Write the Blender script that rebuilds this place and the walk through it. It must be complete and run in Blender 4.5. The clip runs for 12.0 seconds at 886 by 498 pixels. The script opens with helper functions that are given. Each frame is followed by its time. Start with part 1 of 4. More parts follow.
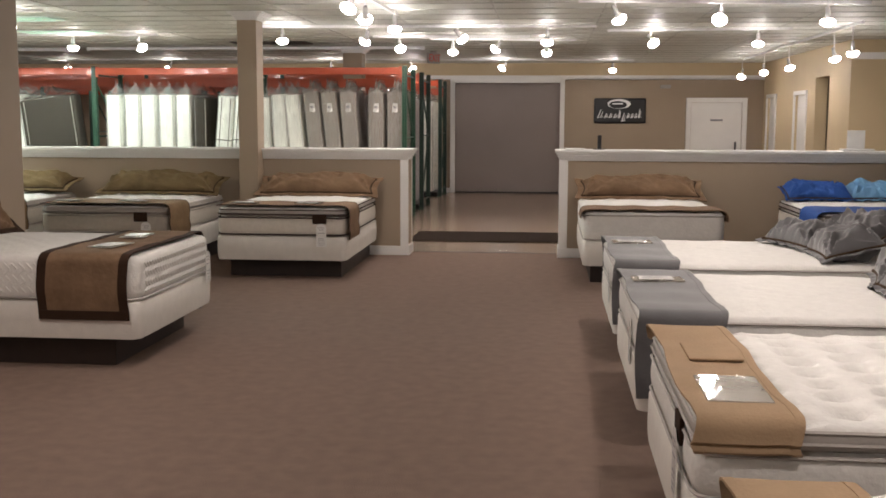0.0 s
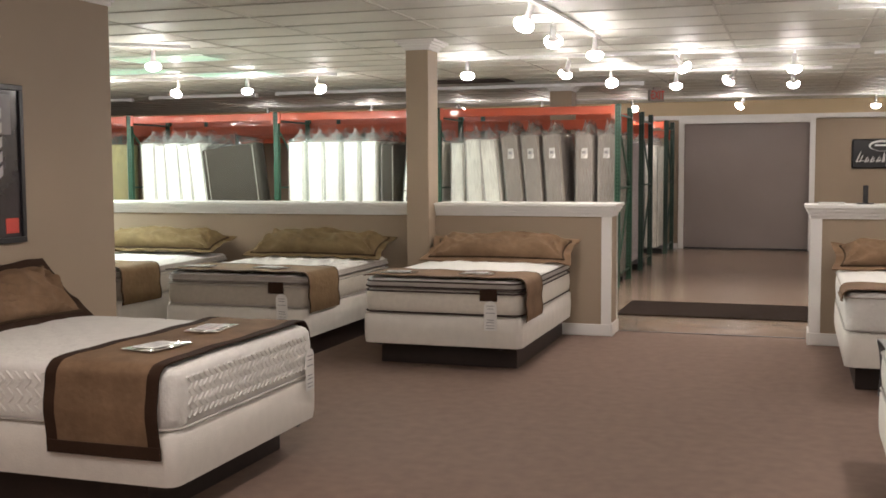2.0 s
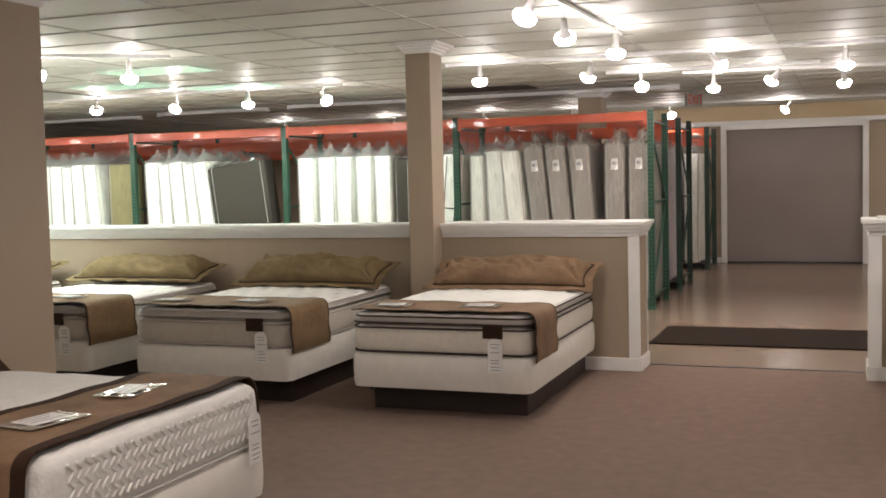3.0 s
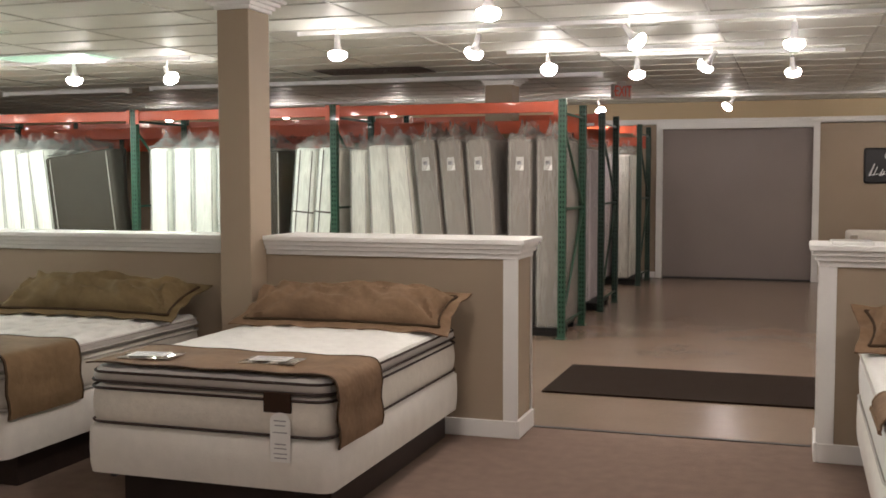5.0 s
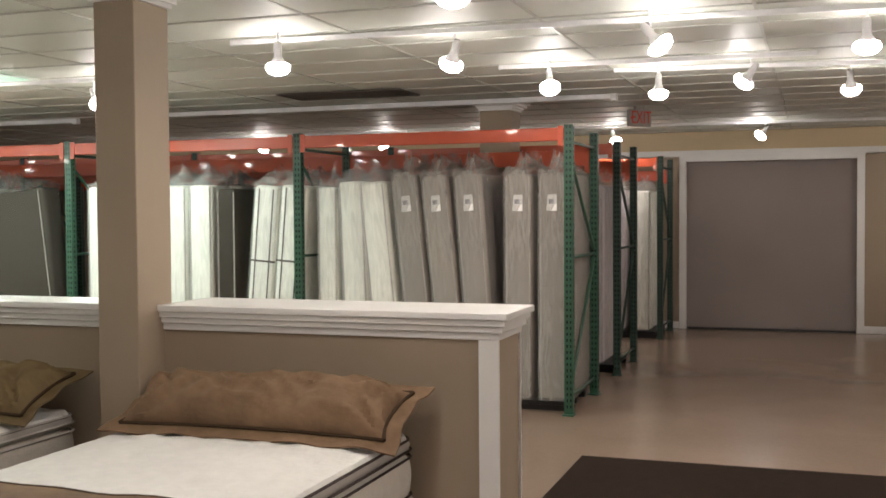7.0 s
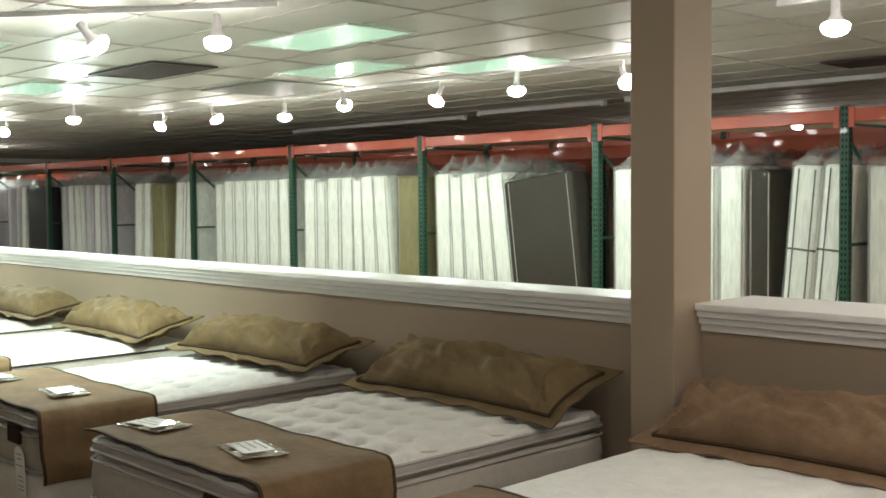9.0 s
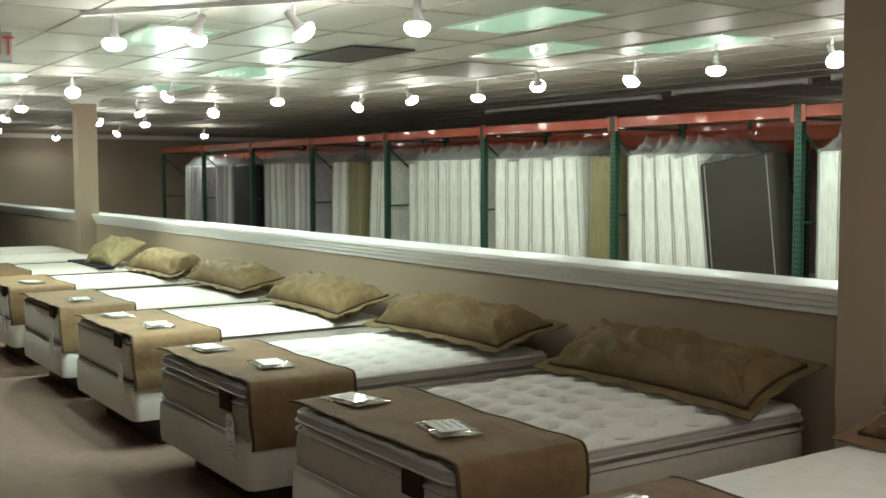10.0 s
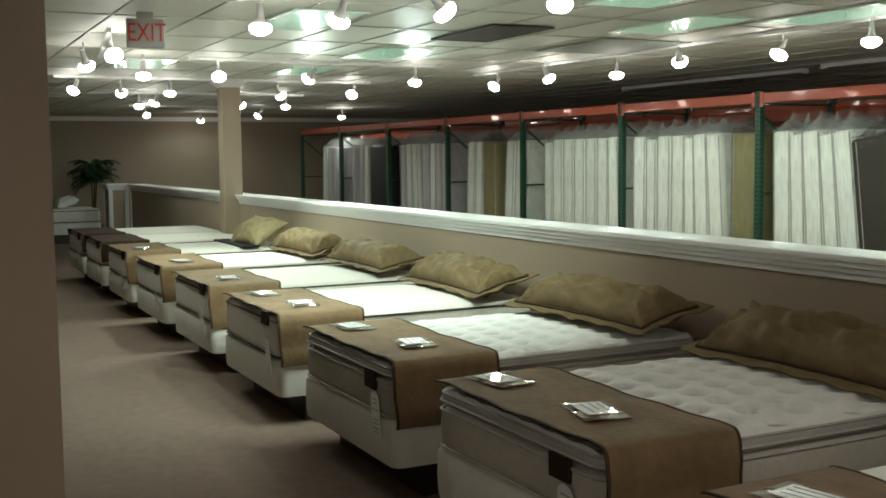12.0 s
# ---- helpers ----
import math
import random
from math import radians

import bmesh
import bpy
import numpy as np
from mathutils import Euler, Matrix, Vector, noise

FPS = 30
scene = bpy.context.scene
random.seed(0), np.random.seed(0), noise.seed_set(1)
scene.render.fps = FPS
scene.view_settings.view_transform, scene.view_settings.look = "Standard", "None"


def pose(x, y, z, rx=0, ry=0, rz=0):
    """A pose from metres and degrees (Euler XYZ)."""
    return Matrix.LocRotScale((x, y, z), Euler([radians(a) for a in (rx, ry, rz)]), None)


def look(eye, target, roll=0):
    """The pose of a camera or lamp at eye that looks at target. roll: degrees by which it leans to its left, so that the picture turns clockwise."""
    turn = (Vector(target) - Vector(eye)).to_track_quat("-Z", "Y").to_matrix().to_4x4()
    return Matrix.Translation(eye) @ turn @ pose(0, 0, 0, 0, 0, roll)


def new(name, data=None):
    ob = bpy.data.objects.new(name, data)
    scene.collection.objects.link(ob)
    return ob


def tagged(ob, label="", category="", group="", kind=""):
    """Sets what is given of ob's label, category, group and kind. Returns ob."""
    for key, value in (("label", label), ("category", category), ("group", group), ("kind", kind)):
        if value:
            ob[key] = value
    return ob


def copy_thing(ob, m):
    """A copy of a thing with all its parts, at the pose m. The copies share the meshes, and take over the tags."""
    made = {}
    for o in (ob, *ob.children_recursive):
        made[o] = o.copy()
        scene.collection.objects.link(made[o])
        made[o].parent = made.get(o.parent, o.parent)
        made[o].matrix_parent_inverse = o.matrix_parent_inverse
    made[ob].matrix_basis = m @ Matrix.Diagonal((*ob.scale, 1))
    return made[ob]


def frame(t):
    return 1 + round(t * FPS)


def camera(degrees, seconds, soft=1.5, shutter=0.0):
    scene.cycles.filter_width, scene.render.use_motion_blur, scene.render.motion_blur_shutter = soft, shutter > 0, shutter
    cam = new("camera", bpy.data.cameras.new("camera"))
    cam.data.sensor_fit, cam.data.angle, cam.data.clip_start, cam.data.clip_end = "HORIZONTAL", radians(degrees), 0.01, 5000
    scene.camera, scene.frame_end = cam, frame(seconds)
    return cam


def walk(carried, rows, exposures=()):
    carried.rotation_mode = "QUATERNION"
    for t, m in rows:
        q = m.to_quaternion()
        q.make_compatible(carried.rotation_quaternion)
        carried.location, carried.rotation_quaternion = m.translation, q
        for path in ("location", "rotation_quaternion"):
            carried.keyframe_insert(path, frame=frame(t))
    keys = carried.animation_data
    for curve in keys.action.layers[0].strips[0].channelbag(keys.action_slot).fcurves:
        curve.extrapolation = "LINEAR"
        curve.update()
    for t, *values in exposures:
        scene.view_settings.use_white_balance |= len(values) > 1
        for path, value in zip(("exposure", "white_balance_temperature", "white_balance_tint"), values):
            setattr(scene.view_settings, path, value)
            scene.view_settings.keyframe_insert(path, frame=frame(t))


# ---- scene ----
cam = camera(45.0, 12.0, soft=1.7)
PATH = [
    (0, (0.585, 0.057, 1.598), (0.393, 2.034, 1.359), 0.2),
    (0.5, (0.606, 0.7, 1.605), (0.277, 2.666, 1.444), -1.0),
    (1, (0.605, 1.334, 1.616), (0.143, 3.275, 1.491), -0.4),
    (1.5, (0.57, 1.921, 1.61), (0.011, 3.835, 1.465), 0.0),
    (2, (0.587, 2.533, 1.614), (-0.036, 4.428, 1.461), -0.3),
    (2.5, (0.582, 3.117, 1.622), (-0.131, 4.978, 1.464), -1.4),
    (3, (0.563, 3.711, 1.646), (-0.142, 5.578, 1.517), -1.4),
    (5, (0.59, 6.133, 1.652), (-0.034, 8.028, 1.518), -0.1),
    (5.5, (0.532, 6.68, 1.665), (-0.059, 8.585, 1.523), -1.2),
    (6, (0.49, 7.166, 1.686), (-0.077, 9.077, 1.523), -1.3),
    (6.5, (0.402, 7.597, 1.696), (-0.067, 9.537, 1.567), -2.5),
    (7, (0.286, 8.013, 1.711), (-0.37, 9.901, 1.643), -0.4),
    (7.5, (0.148, 8.25, 1.723), (-0.832, 9.992, 1.643), -2.3),
    (9.5, (-0.21, 8.544, 1.749), (-1.758, 9.805, 1.636), 0.4),
    (10, (-0.186, 8.483, 1.766), (-1.846, 9.59, 1.63), -0.1),
    (10.5, (-0.216, 8.463, 1.768), (-1.949, 9.448, 1.613), -0.2),
    (11, (-0.212, 8.447, 1.772), (-1.997, 9.334, 1.605), -0.6),
    (11.5, (-0.224, 8.44, 1.772), (-2.015, 9.316, 1.606), 0.1),
    (12, (-0.238, 8.445, 1.769), (-2.019, 9.338, 1.596), -0.6),
]
EXPOSURES = [(0.0, 0.42, 6500, 12), (0.6, 0.64, 6500, 12), (3.0, 0.6, 6500, 12), (5.5, 0.38, 6500, 12), (7.5, 0.36, 6500, 9), (9.5, -0.12, 6500, 3), (10.5, -0.52, 6500, 1), (12.0, -0.68, 6500, 0)]
walk(cam, [(t, look(eye, target, roll)) for t, eye, target, roll in PATH], EXPOSURES)

# ---- world: a closed interior, hardly any outside light ----
world = bpy.data.worlds.new("world")
scene.world = world
world.use_nodes = True
world.node_tree.nodes["Background"].inputs[0].default_value = (0.5, 0.5, 0.5, 1)
world.node_tree.nodes["Background"].inputs[1].default_value = 0.005

CEIL = 2.85
BULB_Z = 2.66
# flood lamps on the ceiling tracks, then the added fill lamps: x, y
SPOTS_AISLE = [(-2.9, 14.05), (-1.83, 14.35), (-0.6, 14.15), (0.56, 14.5), (-1.6, 15.9), (-0.15, 16.1), (-0.87, 16.5),
    (0.54, 16.8), (1.96, 15.1), (3.36, 14.9), (-1.27, 10.2), (-1.33, 11.3), (-1.17, 12.35), (1.26, 11.4), (2.37, 11.7), (3.46, 11.7)]
SPOTS_STORE = [(-7.15, 21.7), (-5.4, 21.75), (-3.85, 21.9), (-2.23, 22.15), (-0.3, 22.0), (1.88, 22.4), (-9.4, 21.8)]
SPOTS_ROW = [(-5.45, 15.6), (-6.3, 15.25), (-7.5, 15.5), (-8.45, 15.1), (-9.86, 15.4), (-10.75, 15.05), (-12.3, 15.3),
    (-7.2, 10.6), (-6.68, 10.98), (-6.2, 11.4), (-5.5, 11.85), (-11.65, 11.5), (-11.75, 12.6), (-11.6, 13.8)]
SPOTS_FAR = [(-10.67, 9.98), (-9.74, 10.07), (-11.6, 10.7), (-14.46, 10.43), (-14.9, 11.05), (-14.46, 11.6), (-14.85, 13.2),
    (-14.5, 14.2), (-18.1, 11.9), (-17.2, 12.0), (-17.9, 13.5), (-17.7, 14.25), (-22.1, 12.8), (-22.2, 15.2), (-21.9, 16.9), (-24.9, 14.6)]
SPOTS_RIGHT = [(4.4, 22.0), (4.45, 20.1), (4.5, 18.3), (4.55, 15.7), (4.45, 14.4)]
# unseen fill lamps without a track, added to brighten near carpet and right-hand beds
FILL_NEAR = [(-1.25, 6.5), (-1.25, 3.5), (-2.6, 4.8), (-1.0, 0.2)]
FILL_BEDS = [(1.5, 8.4), (1.5, 6.4), (1.6, 4.3), (1.6, 2.2)]
WARM, COOL = (1.0, 0.86, 0.78), (0.84, 1.0, 0.93)
# x, y, z, watts, colour, aim (None: all round)
ALL_SPOTS = ([(x, y, BULB_Z, 9, WARM, None) for x, y in SPOTS_AISLE] + [(x, y, BULB_Z, 8, WARM, None) for x, y in SPOTS_STORE]
    + [(x, y, BULB_Z, 57, COOL, None) for x, y in SPOTS_ROW[:7]] + [(x, y, BULB_Z, 150, COOL, (x - 1.8, 11.0, 0.6)) for x, y in SPOTS_ROW[7:11]]
    + [(x, y, BULB_Z, 270, COOL, (-10.8 + 1.2 * k, 11.6, 0.7)) for k, (x, y) in enumerate(SPOTS_ROW[11:])]
    + [(x, y, BULB_Z, 30, COOL, None) for x, y in SPOTS_FAR] + [(x, y, 2.5, 10, WARM, None) for x, y in SPOTS_RIGHT]
    + [(x, y, BULB_Z, 32, WARM, None) for x, y in FILL_NEAR] + [(x, y, BULB_Z, 55, WARM, (x + 0.9, y - 0.1, 0.7)) for x, y in FILL_BEDS])


def lamp(x, y, z, power, colour, aim):
    """A reflector flood bulb: a wide beam downwards, or a narrower one on the bed at which it is turned."""
    data = bpy.data.lights.new("flood_light", "SPOT")
    data.energy, data.color, data.shadow_soft_size = power, colour, 0.05
    data.spot_size, data.spot_blend = radians(130 if aim else 174), 0.9 if aim else 0.35
    at = (x, y, z - 0.095)
    new("flood_light", data).matrix_world = look(at, aim or (x, y + 0.001, 0))


for spot in ALL_SPOTS:
    lamp(*spot)


# ---- materials ----
def mat(name, colour, rough=0.6, metal=0.0, noise_scale=8.0, vary=0.12, bump=0.1, bump_scale=120.0, coat=0.0, rand=0.0, sheen=0.0):
    """Principled material with variation at two scales and a fine relief."""
    m = bpy.data.materials.new(name)
    m.use_nodes = True
    nt = m.node_tree
    b = nt.nodes["Principled BSDF"]
    b.inputs["Roughness"].default_value, b.inputs["Metallic"].default_value = rough, metal
    b.inputs["Coat Weight"].default_value = coat
    b.inputs["Specular IOR Level"].default_value = 0.12 if rough > 0.68 else 0.5
    b.inputs["Sheen Weight"].default_value = sheen
    tc = nt.nodes.new("ShaderNodeTexCoord")
    n1, n2 = nt.nodes.new("ShaderNodeTexNoise"), nt.nodes.new("ShaderNodeTexNoise")
    n1.inputs["Scale"].default_value, n2.inputs["Scale"].default_value = noise_scale, bump_scale
    n1.inputs["Detail"].default_value = 4
    add = nt.nodes.new("ShaderNodeMath")
    add.operation = "MULTIPLY_ADD"
    add.inputs[1].default_value = 0.35
    ramp = nt.nodes.new("ShaderNodeMapRange")
    ramp.inputs["From Min"].default_value, ramp.inputs["From Max"].default_value = 0.35, 1.0
    ramp.inputs["To Min"].default_value, ramp.inputs["To Max"].default_value = 1 - vary, 1 + vary
    mul = nt.nodes.new("ShaderNodeVectorMath")
    mul.operation = "SCALE"
    mul.inputs[0].default_value = colour
    bp = nt.nodes.new("ShaderNodeBump")
    bp.inputs["Strength"].default_value, bp.inputs["Distance"].default_value = bump, 0.01
    for n in (n1, n2):
        nt.links.new(tc.outputs["Object"], n.inputs["Vector"])
    nt.links.new(n2.outputs["Fac"], add.inputs[0])
    nt.links.new(n1.outputs["Fac"], add.inputs[2])
    nt.links.new(add.outputs[0], ramp.inputs["Value"])
    last = ramp.outputs[0]
    if rand:
        oi = nt.nodes.new("ShaderNodeObjectInfo")
        r2 = nt.nodes.new("ShaderNodeMapRange")
        r2.inputs["To Min"].default_value, r2.inputs["To Max"].default_value = 1 - rand, 1 + rand
        nt.links.new(oi.outputs["Random"], r2.inputs["Value"])
        m2 = nt.nodes.new("ShaderNodeMath")
        m2.operation = "MULTIPLY"
        nt.links.new(last, m2.inputs[0])
        nt.links.new(r2.outputs[0], m2.inputs[1])
        last = m2.outputs[0]
    nt.links.new(last, mul.inputs["Scale"])
    nt.links.new(mul.outputs[0], b.inputs["Base Color"])
    nt.links.new(n2.outputs["Fac"], bp.inputs["Height"])
    nt.links.new(bp.outputs[0], b.inputs["Normal"])
    return m


def glow(name, colour, strength):
    m = mat(name, colour, 0.4)
    b = m.node_tree.nodes["Principled BSDF"]
    b.inputs["Emission Color"].default_value, b.inputs["Emission Strength"].default_value = (*colour, 1), strength
    return m


def wrap_mat(name, tint, clear):
    """Crinkled clear polythene: part see-through, part gloss."""
    m = mat(name, tint, 0.1, 0, 6, 0.1, 0.2, 5)
    nt = m.node_tree
    out, b = nt.nodes["Material Output"], nt.nodes["Principled BSDF"]
    tr, mix = nt.nodes.new("ShaderNodeBsdfTransparent"), nt.nodes.new("ShaderNodeMixShader")
    n = nt.nodes.new("ShaderNodeTexNoise")
    n.inputs["Scale"].default_value, n.inputs["Detail"].default_value, n.inputs["Distortion"].default_value = 7, 5, 1.5
    r = nt.nodes.new("ShaderNodeMapRange")
    r.inputs["From Min"].default_value, r.inputs["From Max"].default_value = 0.35, 0.75
    r.inputs["To Min"].default_value, r.inputs["To Max"].default_value = clear - 0.1, clear + 0.12
    nt.links.new(n.outputs["Fac"], r.inputs["Value"])
    inv = nt.nodes.new("ShaderNodeMath")
    inv.operation = "SUBTRACT"
    inv.inputs[0].default_value = 1.0
    nt.links.new(r.outputs[0], inv.inputs[1])
    nt.links.new(inv.outputs[0], mix.inputs[0])
    nt.links.new(b.outputs[0], mix.inputs[2])
    nt.links.new(tr.outputs[0], mix.inputs[1])
    nt.links.new(mix.outputs[0], out.inputs[0])
    return m


CARPET = mat("carpet", (0.21, 0.149, 0.119), 0.95, 0, 11, 0.13, 0.55, 130)
CONCRETE = mat("polished_concrete", (0.235, 0.168, 0.125), 0.25, 0, 1.2, 0.12, 0.04, 30)
PAINT = mat("tan_wall_paint", (0.35, 0.275, 0.2), 0.6, 0, 1.5, 0.05, 0.06, 180)
PAINT_CREAM = mat("cream_wall_paint", (0.58, 0.46, 0.29), 0.6, 0, 1.5, 0.05, 0.06, 180)
TRIM = mat("white_trim_paint", (0.8, 0.79, 0.77), 0.35, 0, 3, 0.04, 0.03, 60)
TILE = mat("ceiling_tile", (0.68, 0.69, 0.63), 0.52, 0, 3, 0.06, 0.3, 140)
TBAR = mat("ceiling_grid", (0.52, 0.52, 0.47), 0.5, 0, 5, 0.05, 0.02, 60)
QUILT = mat("white_quilted_knit", (0.76, 0.75, 0.72), 0.85, 0, 14, 0.06, 0.5, 38)
TICKING = mat("ivory_damask", (0.72, 0.68, 0.61), 0.8, 0, 25, 0.08, 0.25, 90, sheen=0.2)
BOXCLOTH = mat("off_white_box_cloth", (0.74, 0.71, 0.66), 0.85, 0, 12, 0.06, 0.2, 110)
GREIGE = mat("grey_beige_knit", (0.5, 0.46, 0.4), 0.85, 0, 25, 0.08, 0.25, 90)
PIPING = mat("dark_piping", (0.055, 0.04, 0.035), 0.7)
SILVER = mat("silver_grey_satin", (0.42, 0.39, 0.36), 0.5, 0, 10, 0.08, 0.1, 80)
PLINTH = mat("espresso_plinth", (0.022, 0.013, 0.01), 0.5, 0, 6, 0.3, 0.1, 60)
TAN = mat("tan_faux_suede", (0.2, 0.128, 0.078), 0.75, 0, 5, 0.28, 0.4, 30)
PALE_OLIVE = mat("pale_olive_cotton", (0.4, 0.34, 0.19), 0.8, 0, 5, 0.15, 0.2, 60)
SEAM = mat("dark_brown_seam_cord", (0.06, 0.038, 0.022), 0.8)
RUNNER = mat("brown_faux_suede", (0.2, 0.13, 0.07), 0.75, 0, 4, 0.3, 0.45, 24)
CANVAS = mat("tan_canvas", (0.38, 0.265, 0.165), 0.75, 0, 5, 0.12, 0.2, 90)
OLIVE = mat("olive_tan_suede", (0.17, 0.122, 0.062), 0.75, 0, 5, 0.3, 0.45, 26)
ESPRESSO = mat("espresso_cloth", (0.04, 0.022, 0.014), 0.8, 0, 8, 0.15, 0.15, 90)
GREY_CLOTH = mat("slate_grey_cloth", (0.1, 0.098, 0.102), 0.6, 0, 8, 0.15, 0.15, 90, sheen=0.3)
BLUE = mat("royal_blue_cloth", (0.03, 0.09, 0.32), 0.7, 0, 8, 0.12, 0.15, 90)
SKYBLUE = mat("sky_blue_cloth", (0.2, 0.42, 0.68), 0.7, 0, 8, 0.12, 0.15, 90)
BLACK_CLOTH = mat("black_cloth", (0.02, 0.02, 0.025), 0.7, 0, 8, 0.12, 0.15, 90)
CARD = mat("white_card", (0.82, 0.82, 0.8), 0.3, coat=0.6)
INK = mat("grey_ink", (0.25, 0.25, 0.28), 0.6)
SLEEVE = mat("clear_vinyl_sleeve", (0.4, 0.36, 0.31), 0.06, 0, 6, 0.1, 0.25, 14, coat=1.0)
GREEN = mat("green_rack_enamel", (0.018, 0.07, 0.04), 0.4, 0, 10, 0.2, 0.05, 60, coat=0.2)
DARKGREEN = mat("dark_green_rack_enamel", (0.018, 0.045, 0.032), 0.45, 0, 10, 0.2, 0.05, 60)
ORANGE = mat("orange_beam_enamel", (0.5, 0.085, 0.035), 0.35, 0, 4, 0.14, 0.04, 60, coat=0.3)
HOLE = mat("slot_shadow", (0.01, 0.012, 0.011), 0.8)
METAL = mat("brushed_steel", (0.6, 0.6, 0.6), 0.3, 1.0, 10, 0.1, 0.05, 60)
GREYDOOR = mat("grey_door_panel", (0.25, 0.207, 0.193), 0.5, 0, 1.2, 0.07, 0.04, 60)
MATDARK = mat("dark_brown_door_mat", (0.022, 0.013, 0.009), 0.95, 0, 12, 0.2, 0.4, 140)
BLACK = mat("black_board", (0.012, 0.012, 0.014), 0.35)
WHITE = mat("white_enamel", (0.8, 0.8, 0.8), 0.3)
LAMPGREY = mat("grey_lampholder_enamel", (0.34, 0.33, 0.32), 0.45)
RED = mat("red_letters", (0.62, 0.06, 0.04), 0.4)
EXITFACE = mat("exit_sign_face", (0.36, 0.34, 0.32), 0.4)
VENTDARK = mat("brown_vent", (0.06, 0.045, 0.035), 0.6)
LENS = mat("prismatic_troffer_lens", (0.5, 0.66, 0.56), 0.12, 0, 4, 0.06, 0.4, 70, coat=0.6)
LENS.node_tree.nodes["Principled BSDF"].inputs["Emission Color"].default_value = (0.55, 1.0, 0.72, 1)
LENS.node_tree.nodes["Principled BSDF"].inputs["Emission Strength"].default_value = 0.5
REFLECTOR = mat("troffer_frame", (0.75, 0.78, 0.74), 0.25)
GREYPANEL = mat("grey_ceiling_panel", (0.3, 0.32, 0.28), 0.6)
BULB = glow("lit_flood_bulb", (1.0, 0.93, 0.88), 64.0)
LEAF = mat("dark_green_leaf", (0.025, 0.06, 0.02), 0.5, 0, 12, 0.3, 0.1, 60, rand=0.2)
BARK = mat("brown_cane", (0.1, 0.06, 0.03), 0.8)
POT = mat("dark_pot", (0.05, 0.035, 0.03), 0.5)
PHOTO = mat("poster_photo_grey", (0.035, 0.03, 0.035), 0.25, 0, 3, 0.3, 0.02, 40, coat=0.4)
PHOTO2 = mat("poster_photo_pale", (0.35, 0.33, 0.35), 0.25, 0, 5, 0.2, 0.02, 40, coat=0.4)
PHOTO3 = mat("poster_photo_mid", (0.13, 0.12, 0.135), 0.25, 0, 5, 0.2, 0.02, 40, coat=0.4)
WRAP = wrap_mat("clear_polythene", (0.8, 0.8, 0.78), 0.82)
WRAP_DARK = wrap_mat("clear_polythene_on_dark", (0.12, 0.11, 0.1), 0.84)
WRAP_GREY = wrap_mat("dusty_polythene", (0.5, 0.47, 0.43), 0.6)
M_WHITE = mat("mattress_white", (0.78, 0.78, 0.71), 0.8, 0, 9, 0.06, 0.2, 60, rand=0.08)
M_GREY = mat("mattress_grey", (0.3, 0.27, 0.24), 0.8, 0, 9, 0.1, 0.2, 60, rand=0.12)
M_DARK = mat("mattress_dark", (0.045, 0.037, 0.028), 0.7, 0, 9, 0.1, 0.2, 60)
M_OLIVE = mat("mattress_olive", (0.3, 0.26, 0.13), 0.7, 0, 9, 0.1, 0.2, 60)
M_BLACK = mat("mattress_black", (0.012, 0.012, 0.018), 0.6, 0, 9, 0.1, 0.2, 60)
M_LILAC = mat("mattress_lilac", (0.55, 0.5, 0.53), 0.8, 0, 9, 0.1, 0.2, 60)


# ---- building helpers ----
def finish(name, bm, material, parent=None, label="", smooth=False):
    me = bpy.data.meshes.new(name)
    bmesh.ops.recalc_face_normals(bm, faces=bm.faces)
    if smooth:
        for f in bm.faces:
            f.smooth = True
    bm.to_mesh(me)
    bm.free()
    mats = material if isinstance(material, (list, tuple)) else [material]
    for m in mats:
        me.materials.append(m)
    ob = new(name, me)
    if smooth:
        me.set_sharp_from_angle(angle=radians(50))
    if parent:
        ob.parent = parent
    if label:
        ob["label"] = label
    return ob


def part(name, bm, material, parent, label="", smooth=False):
    return finish(name, bm, material, parent, label, smooth)


def thing(name, label, category, group="", m=None):
    ob = new(name)
    ob.empty_display_size = 0.1
    tagged(ob, label, category, group)
    if m is not None:
        ob.matrix_basis = m
    return ob


def structure(name, bm, material, label=""):
    return tagged(finish(name, bm, material), label, "", "", "structure")


def box(bm, x0, x1, y0, y1, z0, z1, bevel=0.0, mi=0):
    r = bmesh.ops.create_cube(bm, size=1, matrix=Matrix.LocRotScale(((x0 + x1) / 2, (y0 + y1) / 2, (z0 + z1) / 2), None, (abs(x1 - x0), abs(y1 - y0), abs(z1 - z0))))
    vs = r["verts"]
    for f in {f for v in vs for f in v.link_faces}:
        f.material_index = mi
    if bevel:
        es = list({e for v in vs for e in v.link_edges})
        bmesh.ops.bevel(bm, geom=es, offset=bevel, segments=2, affect="EDGES", profile=0.5)
    return bm


def B(*a, **k):
    return box(bmesh.new(), *a, **k)


def rod(bm, p0, p1, r0, r1=None, seg=10):
    p0, p1 = Vector(p0), Vector(p1)
    d = p1 - p0
    q = d.to_track_quat("Z", "Y").to_matrix().to_4x4()
    bmesh.ops.create_cone(bm, cap_ends=True, segments=seg, radius1=r0, radius2=r0 if r1 is None else r1, depth=d.length, matrix=Matrix.Translation((p0 + p1) / 2) @ q)
    return bm


